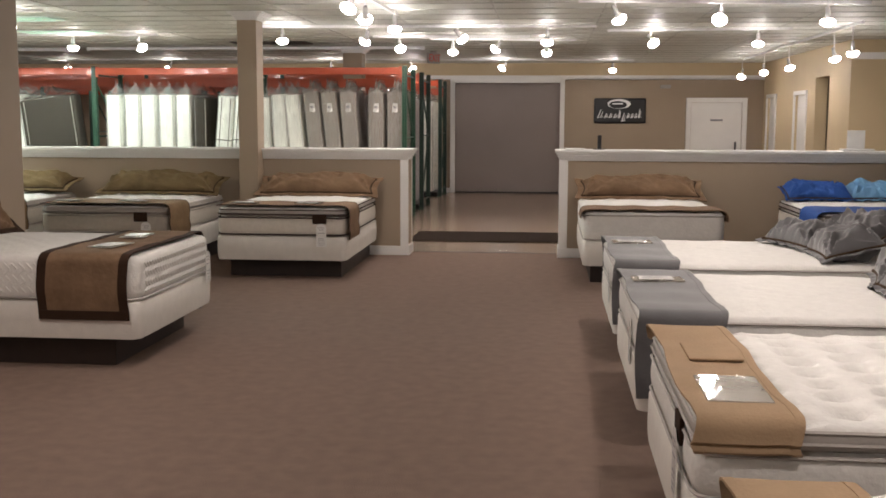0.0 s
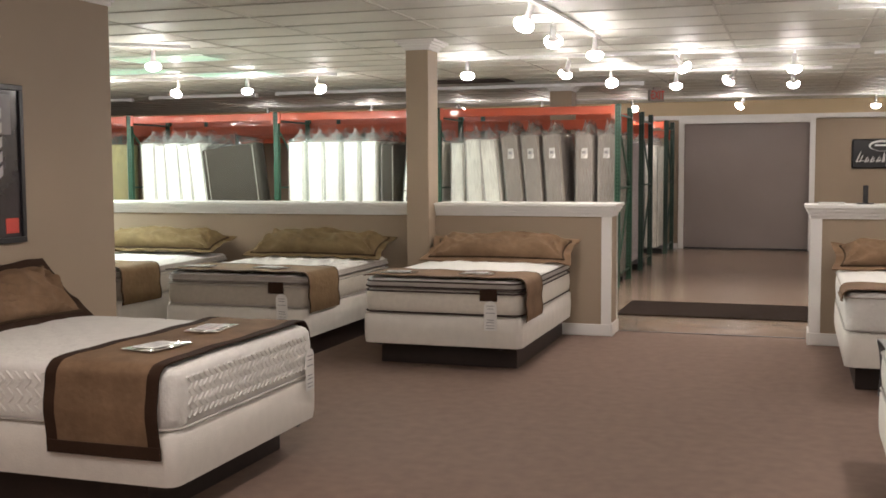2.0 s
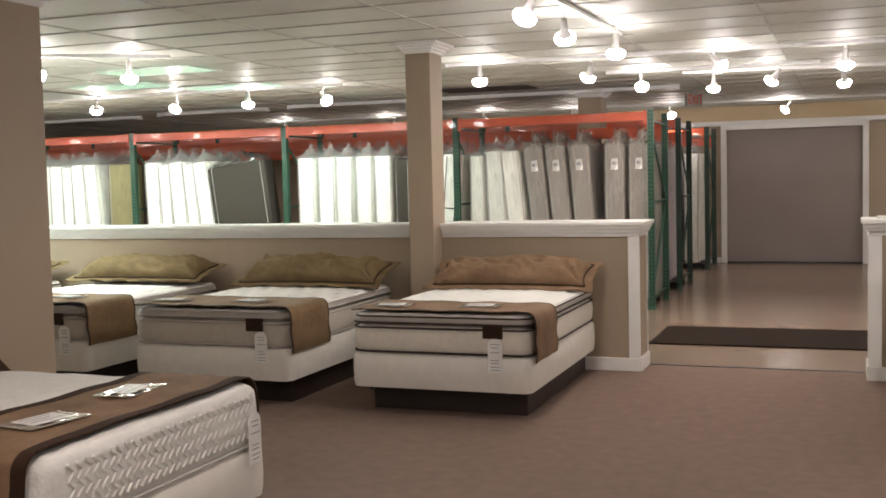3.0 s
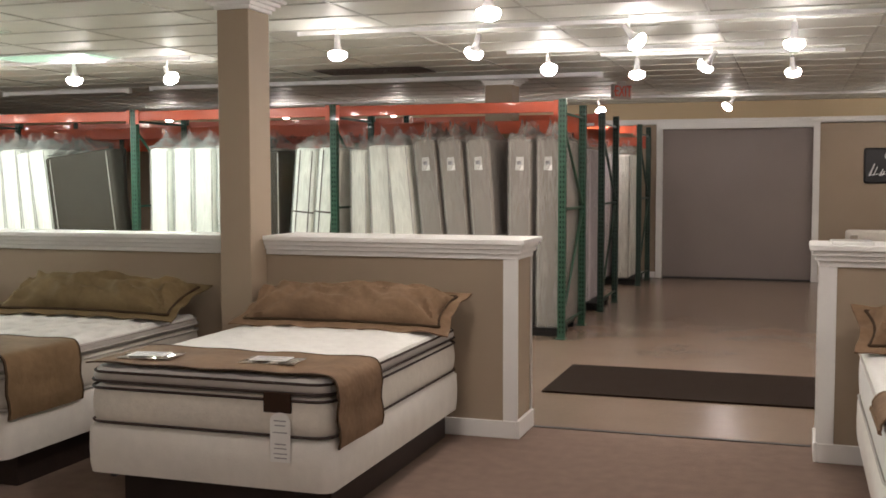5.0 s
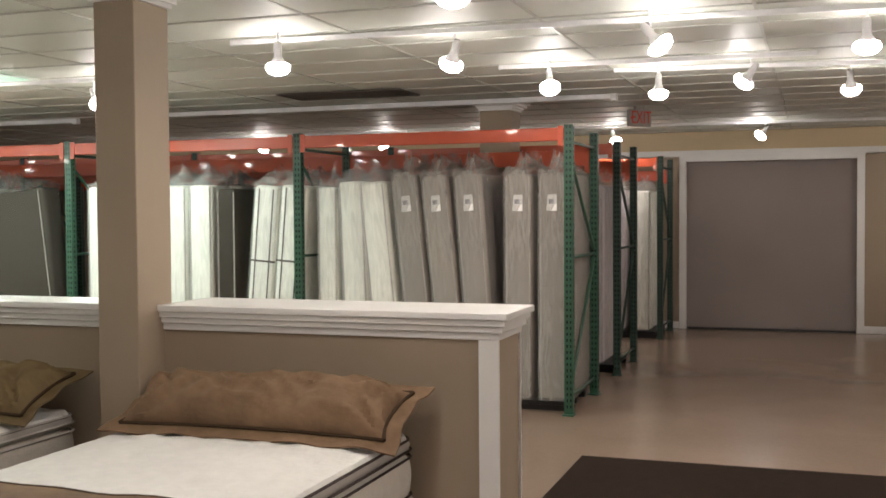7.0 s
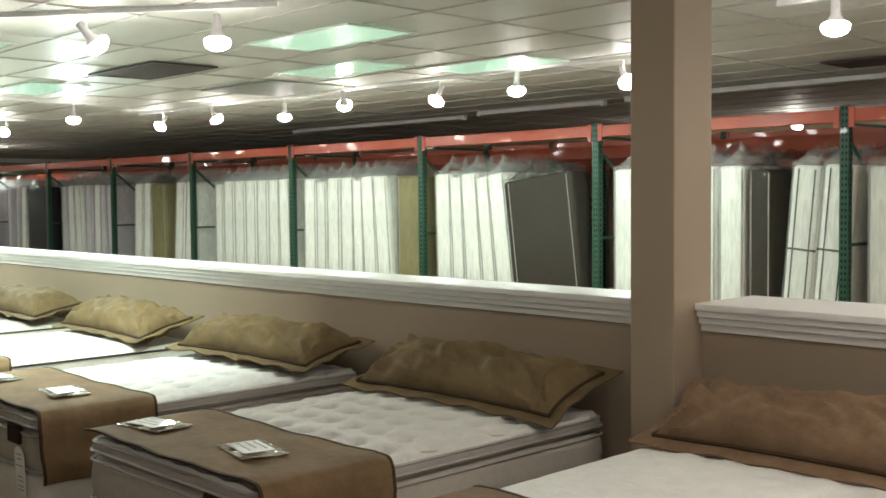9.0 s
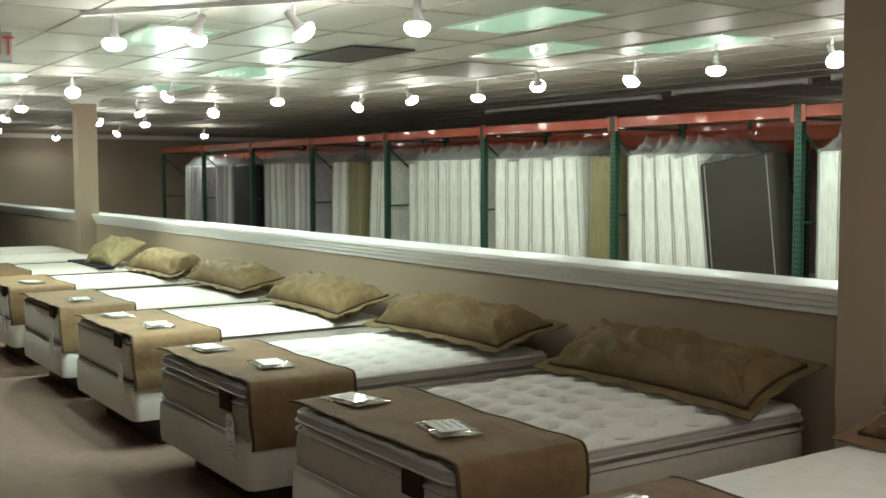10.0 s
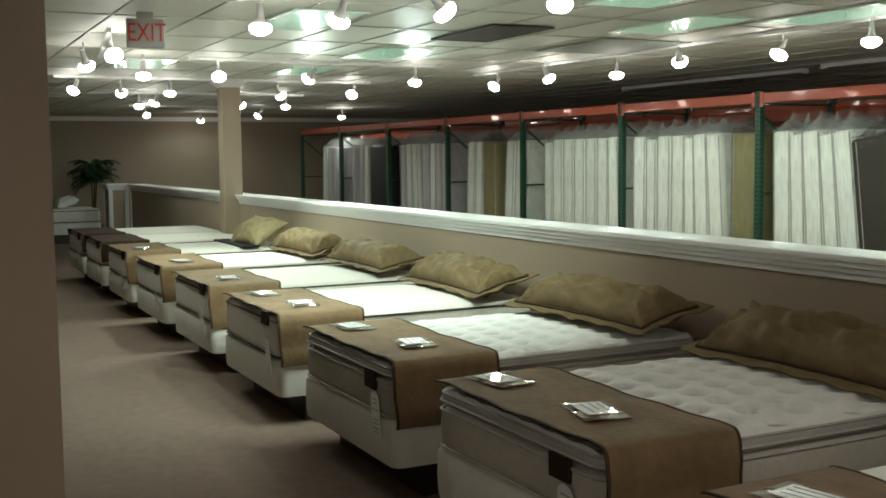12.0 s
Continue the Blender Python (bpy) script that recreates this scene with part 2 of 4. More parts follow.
def lathe(bm, profile, seg=16):
    """Turn a profile of (radius, z) round the z axis."""
    rings = [[bm.verts.new((r * math.cos(2 * math.pi * i / seg), r * math.sin(2 * math.pi * i / seg), z)) for i in range(seg)] for r, z in profile]
    for a, b in zip(rings, rings[1:]):
        for i in range(seg):
            bm.faces.new((a[i], a[(i + 1) % seg], b[(i + 1) % seg], b[i]))
    bm.faces.new(rings[0])
    bm.faces.new(rings[-1])
    return bm


def outline(hx, hy, r, n=7, m=8):
    """Rounded rectangle, as points with the same count for every size."""
    r = max(min(r, hx, hy), 0.004)
    pts = []
    for cx, cy, a0 in ((hx - r, hy - r, 0), (-hx + r, hy - r, 90), (-hx + r, -hy + r, 180), (hx - r, -hy + r, 270)):
        nx, ny, _ = outline_next(cx, cy, a0, hx, hy, r)
        arc = [(cx + r * math.cos(radians(a0 + 90 * i / n)), cy + r * math.sin(radians(a0 + 90 * i / n))) for i in range(n + 1)]
        pts += arc
        e = arc[-1]
        pts += [(e[0] + (nx - e[0]) * k / m, e[1] + (ny - e[1]) * k / m) for k in range(1, m)]
    return pts


def outline_next(cx, cy, a0, hx, hy, r):
    """The start of the next corner's arc."""
    return {0: (-hx + r, hy, 0), 90: (-hx, -hy + r, 0), 180: (hx - r, -hy, 0), 270: (hx, hy - r, 0)}[a0]


def rings(bm, levels, y_mid, smooth_top=None, m=8):
    """Skin a stack of (hx, hy, r, z) outlines; smooth_top(x, y) adds relief to the last ones."""
    made = []
    for hx, hy, r, z in levels:
        made.append([bm.verts.new((x, y + y_mid, z + (smooth_top(x, y, z) if smooth_top else 0))) for x, y in outline(hx, hy, r, 7, m)])
    k = len(made[0])
    for a, b in zip(made, made[1:]):
        for i in range(k):
            bm.faces.new((a[i], a[(i + 1) % k], b[(i + 1) % k], b[i]))
    bm.faces.new(made[0])
    bm.faces.new(made[-1])
    return bm


def roll(hx, hy, r, z, w, y_mid):
    """A closed cord round a rounded rectangle, for piping."""
    bm = bmesh.new()
    pts = outline(hx, hy, r)
    k = len(pts)
    loops = []
    for i, (x, y) in enumerate(pts):
        ax, ay = pts[i - 1]
        bx, by = pts[(i + 1) % k]
        t = Vector((bx - ax, by - ay, 0)).normalized()
        nrm = Vector((t.y, -t.x, 0))
        c = Vector((x, y + y_mid, z))
        loops.append([bm.verts.new(c + nrm * w * math.cos(q * math.pi / 2) + Vector((0, 0, w * math.sin(q * math.pi / 2)))) for q in range(4)])
    for i in range(k):
        a, b = loops[i], loops[(i + 1) % k]
        for q in range(4):
            bm.faces.new((a[q], a[(q + 1) % 4], b[(q + 1) % 4], b[q]))
    return bm


def sheet(bm, rows, thick, mi=0):
    """A cloth of grid points (rows of Vectors) with thickness."""
    nr, nc = len(rows), len(rows[0])

    def nrm(i, j):
        a = rows[min(i + 1, nr - 1)][j] - rows[max(i - 1, 0)][j]
        b = rows[i][min(j + 1, nc - 1)] - rows[i][max(j - 1, 0)]
        n = a.cross(b)
        return n.normalized() if n.length > 1e-9 else Vector((0, 0, 1))
    top = [[bm.verts.new(rows[i][j] + nrm(i, j) * thick) for j in range(nc)] for i in range(nr)]
    bot = [[bm.verts.new(rows[i][j]) for j in range(nc)] for i in range(nr)]
    fs = []
    for i in range(nr - 1):
        for j in range(nc - 1):
            fs.append(bm.faces.new((top[i][j], top[i + 1][j], top[i + 1][j + 1], top[i][j + 1])))
            fs.append(bm.faces.new((bot[i][j], bot[i][j + 1], bot[i + 1][j + 1], bot[i + 1][j])))
    for i in range(nr - 1):
        for j in (0, nc - 1):
            fs.append(bm.faces.new((top[i][j], bot[i][j], bot[i + 1][j], top[i + 1][j])))
    for j in range(nc - 1):
        for i in (0, nr - 1):
            fs.append(bm.faces.new((top[i][j], top[i][j + 1], bot[i][j + 1], bot[i][j])))
    for f in fs:
        f.material_index = mi
    return bm


# ---- large structure ----
structure("floor_carpet", B(-26, 9, -3.2, 12.98, -0.1, 0.0), CARPET, "brown cut-pile carpet of the showroom")
structure("floor_concrete", B(-26, 9, 12.98, 23.9, -0.1, -0.004), CONCRETE, "polished tan concrete floor of the stock area")


def ceiling():
    bm = bmesh.new()
    box(bm, -26.2, 9.2, -3.4, 24.1, CEIL, CEIL + 0.1)
    for i in range(int(35.0 / 1.22) + 1):
        x = -26.0 + 0.35 + i * 1.22
        box(bm, x - 0.009, x + 0.009, -3.2, 23.9, CEIL - 0.008, CEIL + 0.001, mi=1)
    for j in range(int(27.0 / 0.61) + 1):
        y = -3.2 + 0.28 + j * 0.61
        box(bm, -26, 9, y - 0.009, y + 0.009, CEIL - 0.0085, CEIL + 0.001, mi=1)
    return structure("ceiling", bm, [TILE, TBAR], "suspended off-white ceiling tiles in a metal grid")


ceiling()

# back wall with the opening of the double door
bm = bmesh.new()
box(bm, -26.2, -1.47, 23.85, 24.1, 0, 2.5)
box(bm, 0.84, 9.2, 23.85, 24.1, 0, 2.5)
box(bm, -1.47, 0.84, 23.85, 24.1, 2.42, 2.5)
structure("wall_north", bm, PAINT, "tan painted back wall")
structure("wall_north_frieze", B(-26.2, 9.2, 23.87, 24.1, 2.5, CEIL), PAINT_CREAM, "cream frieze above the crown moulding")
structure("wall_west", B(-26.3, -26.0, -3.4, 24.1, 0, CEIL), PAINT, "tan painted end wall")
structure("wall_south", B(-26.2, 9.2, -3.5, -3.2, 0, CEIL), PAINT, "tan painted wall")
structure("wall_east", B(9.0, 9.3, -3.4, 24.1, 0, CEIL), PAINT, "tan painted wall")
# passage wall beyond the right-hand half wall, with two openings
bm = bmesh.new()
for y0, y1 in ((17.2, 18.45), (19.35, 20.0), (20.85, 22.6), (23.4, 23.85)):
    box(bm, 5.2, 5.4, y0, y1, 0, CEIL)
for y0, y1, h in ((18.45, 19.35, 2.35), (20.0, 20.85, 2.08), (22.6, 23.4, 2.08)):
    box(bm, 5.2, 5.4, y0, y1, h, CEIL)
structure("wall_passage", bm, PAINT_CREAM, "cream painted passage wall with door openings")
structure("wall_return", B(5.4, 9.0, 17.2, 17.4, 0, CEIL), PAINT_CREAM, "cream painted return wall")
structure("wall_showroom_divider", B(-4.25, -3.9, -3.2, 8.87, 0, CEIL), PAINT, "tan painted dividing wall with a poster")


def moulding(name, pts, m, label):
    """A stepped crown between two plan points; pts: (x0, y0, x1, y1, nx, ny), z from the foot."""
    bm = bmesh.new()
    x0, y0, x1, y1, nx, ny, z = pts
    for d, a, b in ((0.02, 0.0, 0.035), (0.045, 0.035, 0.07), (0.075, 0.07, 0.1)):
        xs, ys = sorted((x0, x1)), sorted((y0, y1))
        if nx:
            box(bm, min(x0, x0 + nx * d), max(x0, x0 + nx * d), ys[0], ys[1], z + a, z + b, bevel=0.004)
        else:
            box(bm, xs[0], xs[1], min(y0, y0 + ny * d), max(y0, y0 + ny * d), z + a, z + b, bevel=0.004)
    return structure(name, bm, m, label)


moulding("trim_crown_north", (-26, 23.87, 5.2, 23.87, 0, -1, 2.48), TRIM, "white crown moulding")
moulding("trim_crown_west", (-26, -3, -26, 23.8, 1, 0, 2.66), TRIM, "white crown moulding")
moulding("trim_crown_return", (5.2, 17.2, 9, 17.2, 0, -1, 2.55), TRIM, "white crown moulding")
moulding("trim_crown_divider", (-3.9, -3, -3.9, 8.3, 1, 0, 2.72), TRIM, "white crown moulding")
structure("baseboard_north", box(B(-26, -1.58, 23.83, 23.85, 0, 0.1), 0.94, 3.5, 23.83, 23.85, 0, 0.1), TRIM, "white baseboard")
structure("baseboard_divider", B(-3.9, -3.884, -3, 8.87, 0, 0.1), TRIM, "white baseboard")


def capital(bm, x0, x1, y0, y1, z0, z1):
    n = 4
    for i in range(n):
        d = 0.015 + 0.075 * (i / (n - 1)) ** 1.3
        box(bm, x0 - d, x1 + d, y0 - d, y1 + d, z0 + (z1 - z0) * i / n, z0 + (z1 - z0) * (i + 1) / n + (0 if i == n - 1 else 0.002), bevel=0.004)


def column(name, x0, x1, y0, y1):
    col = structure(name, B(x0, x1, y0, y1, 0, 2.745, bevel=0.006), PAINT, "tan square column with a white crown capital")
    bm = bmesh.new()
    capital(bm, x0, x1, y0, y1, 2.745, CEIL - 0.01)
    part("capital", bm, TRIM, col)
    return col


column("column_1", -3.03, -2.8, 12.4, 12.69)
column("column_2", -15.12, -14.87, 12.4, 12.66)
column("column_3", -2.95, -2.62, 18.5, 18.85)
bm = bmesh.new()
capital(bm, -4.25, -3.9, 8.4, 8.87, 2.72, CEIL - 0.01)
structure("trim_pier_capital", bm, TRIM, "white crown capital on the end of the dividing wall")


def half_wall(name, x0, x1, y0, y1, ends, skip=None):
    """A tan knee wall with a stepped white cap, end boards and baseboard."""
    w = structure(name, B(x0, x1, y0, y1, 0, 1.14), PAINT, "tan half wall with a white stepped cap")
    bm = bmesh.new()
    for d, a, b in ((0.016, 1.135, 1.17), (0.034, 1.17, 1.2), (0.05, 1.2, 1.23), (0.066, 1.23, 1.262)):
        box(bm, x0 - (d if "L" in ends else 0), x1 + (d if "R" in ends else 0), y0 - d, y1 + d, a, b, bevel=0.005)
    part("cap", bm, TRIM, w, "white stepped wooden cap")
    for s, x in (("L", x0), ("R", x1)):
        if s in ends:
            sx = -1 if s == "L" else 1
            for ys in (y0, y1):
                sy = -1 if ys == y0 else 1
                bm = bmesh.new()
                xa, xb = sorted((x - sx * 0.085, x + sx * 0.012))
                ya, yb = sorted((ys, ys + sy * 0.012))
                box(bm, xa, xb, ya, yb, 0.0, 1.136, bevel=0.002)
                part("corner_board", bm, TRIM, w)
            bm = bmesh.new()
            xa, xb = sorted((x, x + sx * 0.024))
            box(bm, xa, xb, y0 - 0.02, y1 + 0.02, 0, 0.115, bevel=0.004)
            part("baseboard", bm, TRIM, w)
    bm = bmesh.new()
    box(bm, x0, x1, y0 - 0.022, y0, 0, 0.11, bevel=0.004)
    part("baseboard", bm, TRIM, w)
    return w


half_wall("half_wall_1", -2.8, -1.06, 12.62, 12.98, "R")
half_wall("half_wall_2", -14.87, -3.03, 12.62, 12.83, "")
half_wall("half_wall_3", -23.0, -15.12, 12.62, 12.83, "L")
half_wall("half_wall_4", 0.74, 8.9, 12.62, 12.98, "L")
hw5 = half_wall("half_wall_5", -23.7, -23.08, 12.2, 12.58, "LR")
for y in (12.2, 12.51):
    part("face_board", B(-23.08, -23.062, y, y + 0.07, 0.115, 1.136, bevel=0.002), TRIM, hw5)


structure("trim_floor_joint", B(-1.03, 0.71, 12.955, 13.0, -0.004, 0.004, bevel=0.001), PLINTH, "thin dark carpet edge strip")


def door_frame(name, x0, x1, h, y, w=0.1):
    ob = structure(name, box(box(B(x0 - w, x0, y - 0.03, y + 0.05, 0, h + w, bevel=0.005), x1, x1 + w, y - 0.03, y + 0.05, 0, h + w, bevel=0.005), x0, x1, y - 0.03, y + 0.05, h, h + w, bevel=0.005), TRIM, "white door casing")
    return ob


d = door_frame("door_1", -1.47, 0.84, 2.42, 23.82)
d["label"] = "grey sliding door panel in a white casing"
part("door_panel", B(-1.47, 0.84, 23.9, 23.95, 0.025, 2.42), GREYDOOR, d, "grey painted panel")
part("threshold", B(-1.47, 0.84, 23.86, 23.9, 0.0, 0.022), BLACK, d)
d = door_frame("door_2", 3.66, 4.75, 2.0, 23.82)
d["label"] = "white panelled door, closed, in a white casing"
part("door_panel", box(B(3.67, 4.74, 23.835, 23.849, 0.01, 1.995), 3.8, 4.6, 23.83, 23.836, 0.2, 1.85, bevel=0.002), TRIM, d)
part("sign_plate", B(4.08, 4.34, 23.822, 23.83, 1.6, 1.64), INK, d)
part("handle", box(B(4.6, 4.64, 23.79, 23.83, 0.86, 1.16, bevel=0.006), 4.61, 4.63, 23.77, 23.8, 0.9, 1.12), BLACK, d)
for nm, y0, y1, h in (("door_3", 20.0, 20.85, 2.08), ("door_4", 22.6, 23.4, 2.08)):
    bm = bmesh.new()
    box(bm, 5.17, 5.2, y0 - 0.08, y0, 0, h + 0.08, bevel=0.004)
    box(bm, 5.17, 5.2, y1, y1 + 0.08, 0, h + 0.08, bevel=0.004)
    box(bm, 5.17, 5.2, y0, y1, h, h + 0.08, bevel=0.004)
    d = structure(nm, bm, TRIM, "white door in a white casing")
    part("door_panel", B(5.24, 5.28, y0, y1, 0.01, h), TRIM, d)
structure("wall_passage_inner", B(6.6, 6.8, 17.4, 23.85, 0, CEIL), PAINT, "dim tan inner wall")
mt = tagged(finish("floor_mat", B(-1.24, 1.25, 14.11, 15.33, -0.004, 0.012, bevel=0.004), MATDARK), "dark brown ribbed entrance mat on the concrete", "mat")


# ---- beds ----
BED_W, BED_L = 1.37, 1.98


def quilt_relief(style, hx, hy, ztop):
    """The relief of a mattress top: tufts, ripples or a soft crown."""
    def f(x, y, z):
        if z < ztop - 0.02:
            return 0
        edge = min(hx - abs(x), hy - abs(y))
        crown = 0.018 * min(1, edge / 0.25)
        if style == "tuft":
            gx, gy = (x + 0.085) / 0.17, (y + 0.1) / 0.2
            row = math.floor(gy + 0.5)
            gx += 0.5 * (row % 2)
            dx, dy = (gx - round(gx)) * 0.17, (gy - row) * 0.2
            return crown - 0.085 * math.exp(-(dx * dx + dy * dy) / 0.0015)
        return crown + 0.004 * math.sin(x * 34) * math.sin(y * 34)
    return f


def make_bed(w, l, style, group, label, box_h=0.25, mat_h=0.28, side=None, plinth=True, boxcloth=None, patch=True):
    """A display bed: dark plinth, box spring, mattress with piping. Foot at y = 0, head at y = l, centre x = 0."""
    bed = thing("display_bed", label, "bed", group)
    z0 = 0.185
    hx, hy, ym = w / 2, l / 2, l / 2
    if plinth:
        part("plinth", B(-hx + 0.09, hx - 0.09, 0.2, l - 0.02, 0, z0, bevel=0.004), PLINTH, bed, "dark espresso plinth")
    bm = bmesh.new()
    rings(bm, [(hx - 0.03, hy - 0.03, 0.05, z0), (hx - 0.008, hy - 0.008, 0.06, z0 + 0.006), (hx - 0.002, hy - 0.002, 0.06, z0 + 0.05), (hx, hy, 0.06, z0 + box_h * 0.5), (hx - 0.003, hy - 0.003, 0.06, z0 + box_h - 0.02), (hx - 0.02, hy - 0.02, 0.05, z0 + box_h - 0.002)], ym)
    part("box_spring", bm, boxcloth or BOXCLOTH, bed, "off-white cloth box spring", True)
    for sx in (-0.4, 0.35):
        part("corner_guard", B(sx * w, sx * w + 0.03, 0.02, 0.06, z0 - 0.012, z0 + 0.004, bevel=0.003), BLACK, bed)
    zb = z0 + box_h
    zt = zb + mat_h
    pil = style in ("pillow", "tuft")
    hx2, hy2 = hx - 0.01, hy - 0.01
    body_top = zt - (0.085 if pil else 0.0)
    lev = [(hx2 - 0.05, hy2 - 0.05, 0.08, zb - 0.002), (hx2 - 0.012, hy2 - 0.012, 0.1, zb + 0.008), (hx2, hy2, 0.1, zb + 0.03)]
    for i in range(1, 7):
        q = i / 7
        lev.append((hx2 + 0.006 * math.sin(q * math.pi), hy2 + 0.006 * math.sin(q * math.pi), 0.1, zb + 0.03 + (body_top - zb - 0.06) * q))
    lev += [(hx2, hy2, 0.1, body_top - 0.03), (hx2 - 0.012, hy2 - 0.012, 0.1, body_top - 0.01), (hx2 - 0.03, hy2 - 0.03, 0.09, body_top)]
    rel = quilt_relief(style, hx2, hy2, zt)
    if pil:
        bm = bmesh.new()
        rings(bm, lev, ym)
        m = part("mattress", bm, side or TICKING, bed, "ivory damask mattress", True)
        lev2 = [(hx2 - 0.03, hy2 - 0.03, 0.1, body_top), (hx2 - 0.004, hy2 - 0.004, 0.1, body_top + 0.02), (hx2 + 0.002, hy2 + 0.002, 0.1, body_top + 0.042), (hx2 - 0.006, hy2 - 0.006, 0.1, body_top + 0.065)]
        bm = bmesh.new()
        rings(bm, lev2, ym)
        part("gusset", bm, SILVER, m, "silver-grey pillow-top gusset", True)
        lev3 = [(hx2 - 0.008, hy2 - 0.008, 0.1, body_top + 0.062), (hx2 - 0.012, hy2 - 0.012, 0.1, zt - 0.012)]
        steps = 44
        lev3 += [((hx2 - 0.02) * (1 - k / steps) + 0.001, (hy2 - 0.02) * (1 - k / steps) + 0.001, 0.1 * (1 - k / steps), zt) for k in range(steps)]
        bm = bmesh.new()
        rings(bm, lev3, ym, rel, 26)
        part("pillow_top", bm, QUILT, m, "white quilted pillow top", True)
        cords = [(0.004, body_top - 0.012), (0.004, body_top + 0.022 if style == "pillow" else body_top + 0.03), (0.004, zb + 0.014), (-0.004, body_top + 0.066)]
    else:
        steps = 30
        lev += [((hx2 - 0.04) * (1 - k / steps) + 0.001, (hy2 - 0.04) * (1 - k / steps) + 0.001, 0.09 * (1 - k / steps), zt) for k in range(steps)]
        bm = bmesh.new()
        rings(bm, lev, ym, rel, 14)
        m = part("mattress", bm, side or QUILT, bed, "white quilted mattress", True)
        cords = [(0.004, zb + 0.014)] + ([] if style == "foam" else [(0.004, zt - 0.03)])
    for d, z in cords:
        part("piping", roll(hx2 + d, hy2 + d, 0.1, z, 0.007, ym), PIPING if style in ("pillow", "plain") else SILVER, m)
    if style == "foam":
        bm = bmesh.new()
        n = 34
        for i in range(n):
            yy = 0.12 + (l - 0.24) * i / (n - 1)
            for sx in (-1, 1):
                for k in range(5):
                    za = zb + 0.05 + (mat_h - 0.09) * k / 5
                    zc = za + (mat_h - 0.09) / 5
                    o = 0.018 * (1 if k % 2 else -1)
                    rod(bm, (sx * (hx2 + 0.006), yy + o, za), (sx * (hx2 + 0.006), yy - o, zc), 0.0065, seg=5)
        n = 27
        for i in range(n):
            xx = -hx2 + 0.14 + (2 * hx2 - 0.28) * i / (n - 1)
            for k in range(6):
                za = zb + 0.05 + (mat_h - 0.09) * k / 6
                zc = za + (mat_h - 0.09) / 6
                o = 0.018 * (1 if k % 2 else -1)
                rod(bm, (xx + o, 0.004, za), (xx - o, 0.005, zc), 0.0065, seg=5)
        part("chevron_quilting", bm, QUILT, m)["kind"] = "stuff"
    if patch:
        part("label_patch", B(0.33, 0.47, -0.008, 0.008, body_top - 0.07, body_top + 0.025, bevel=0.003), ESPRESSO, m, "dark brown stitched maker's patch")
    bed["top"] = zt + 0.018
    return bed


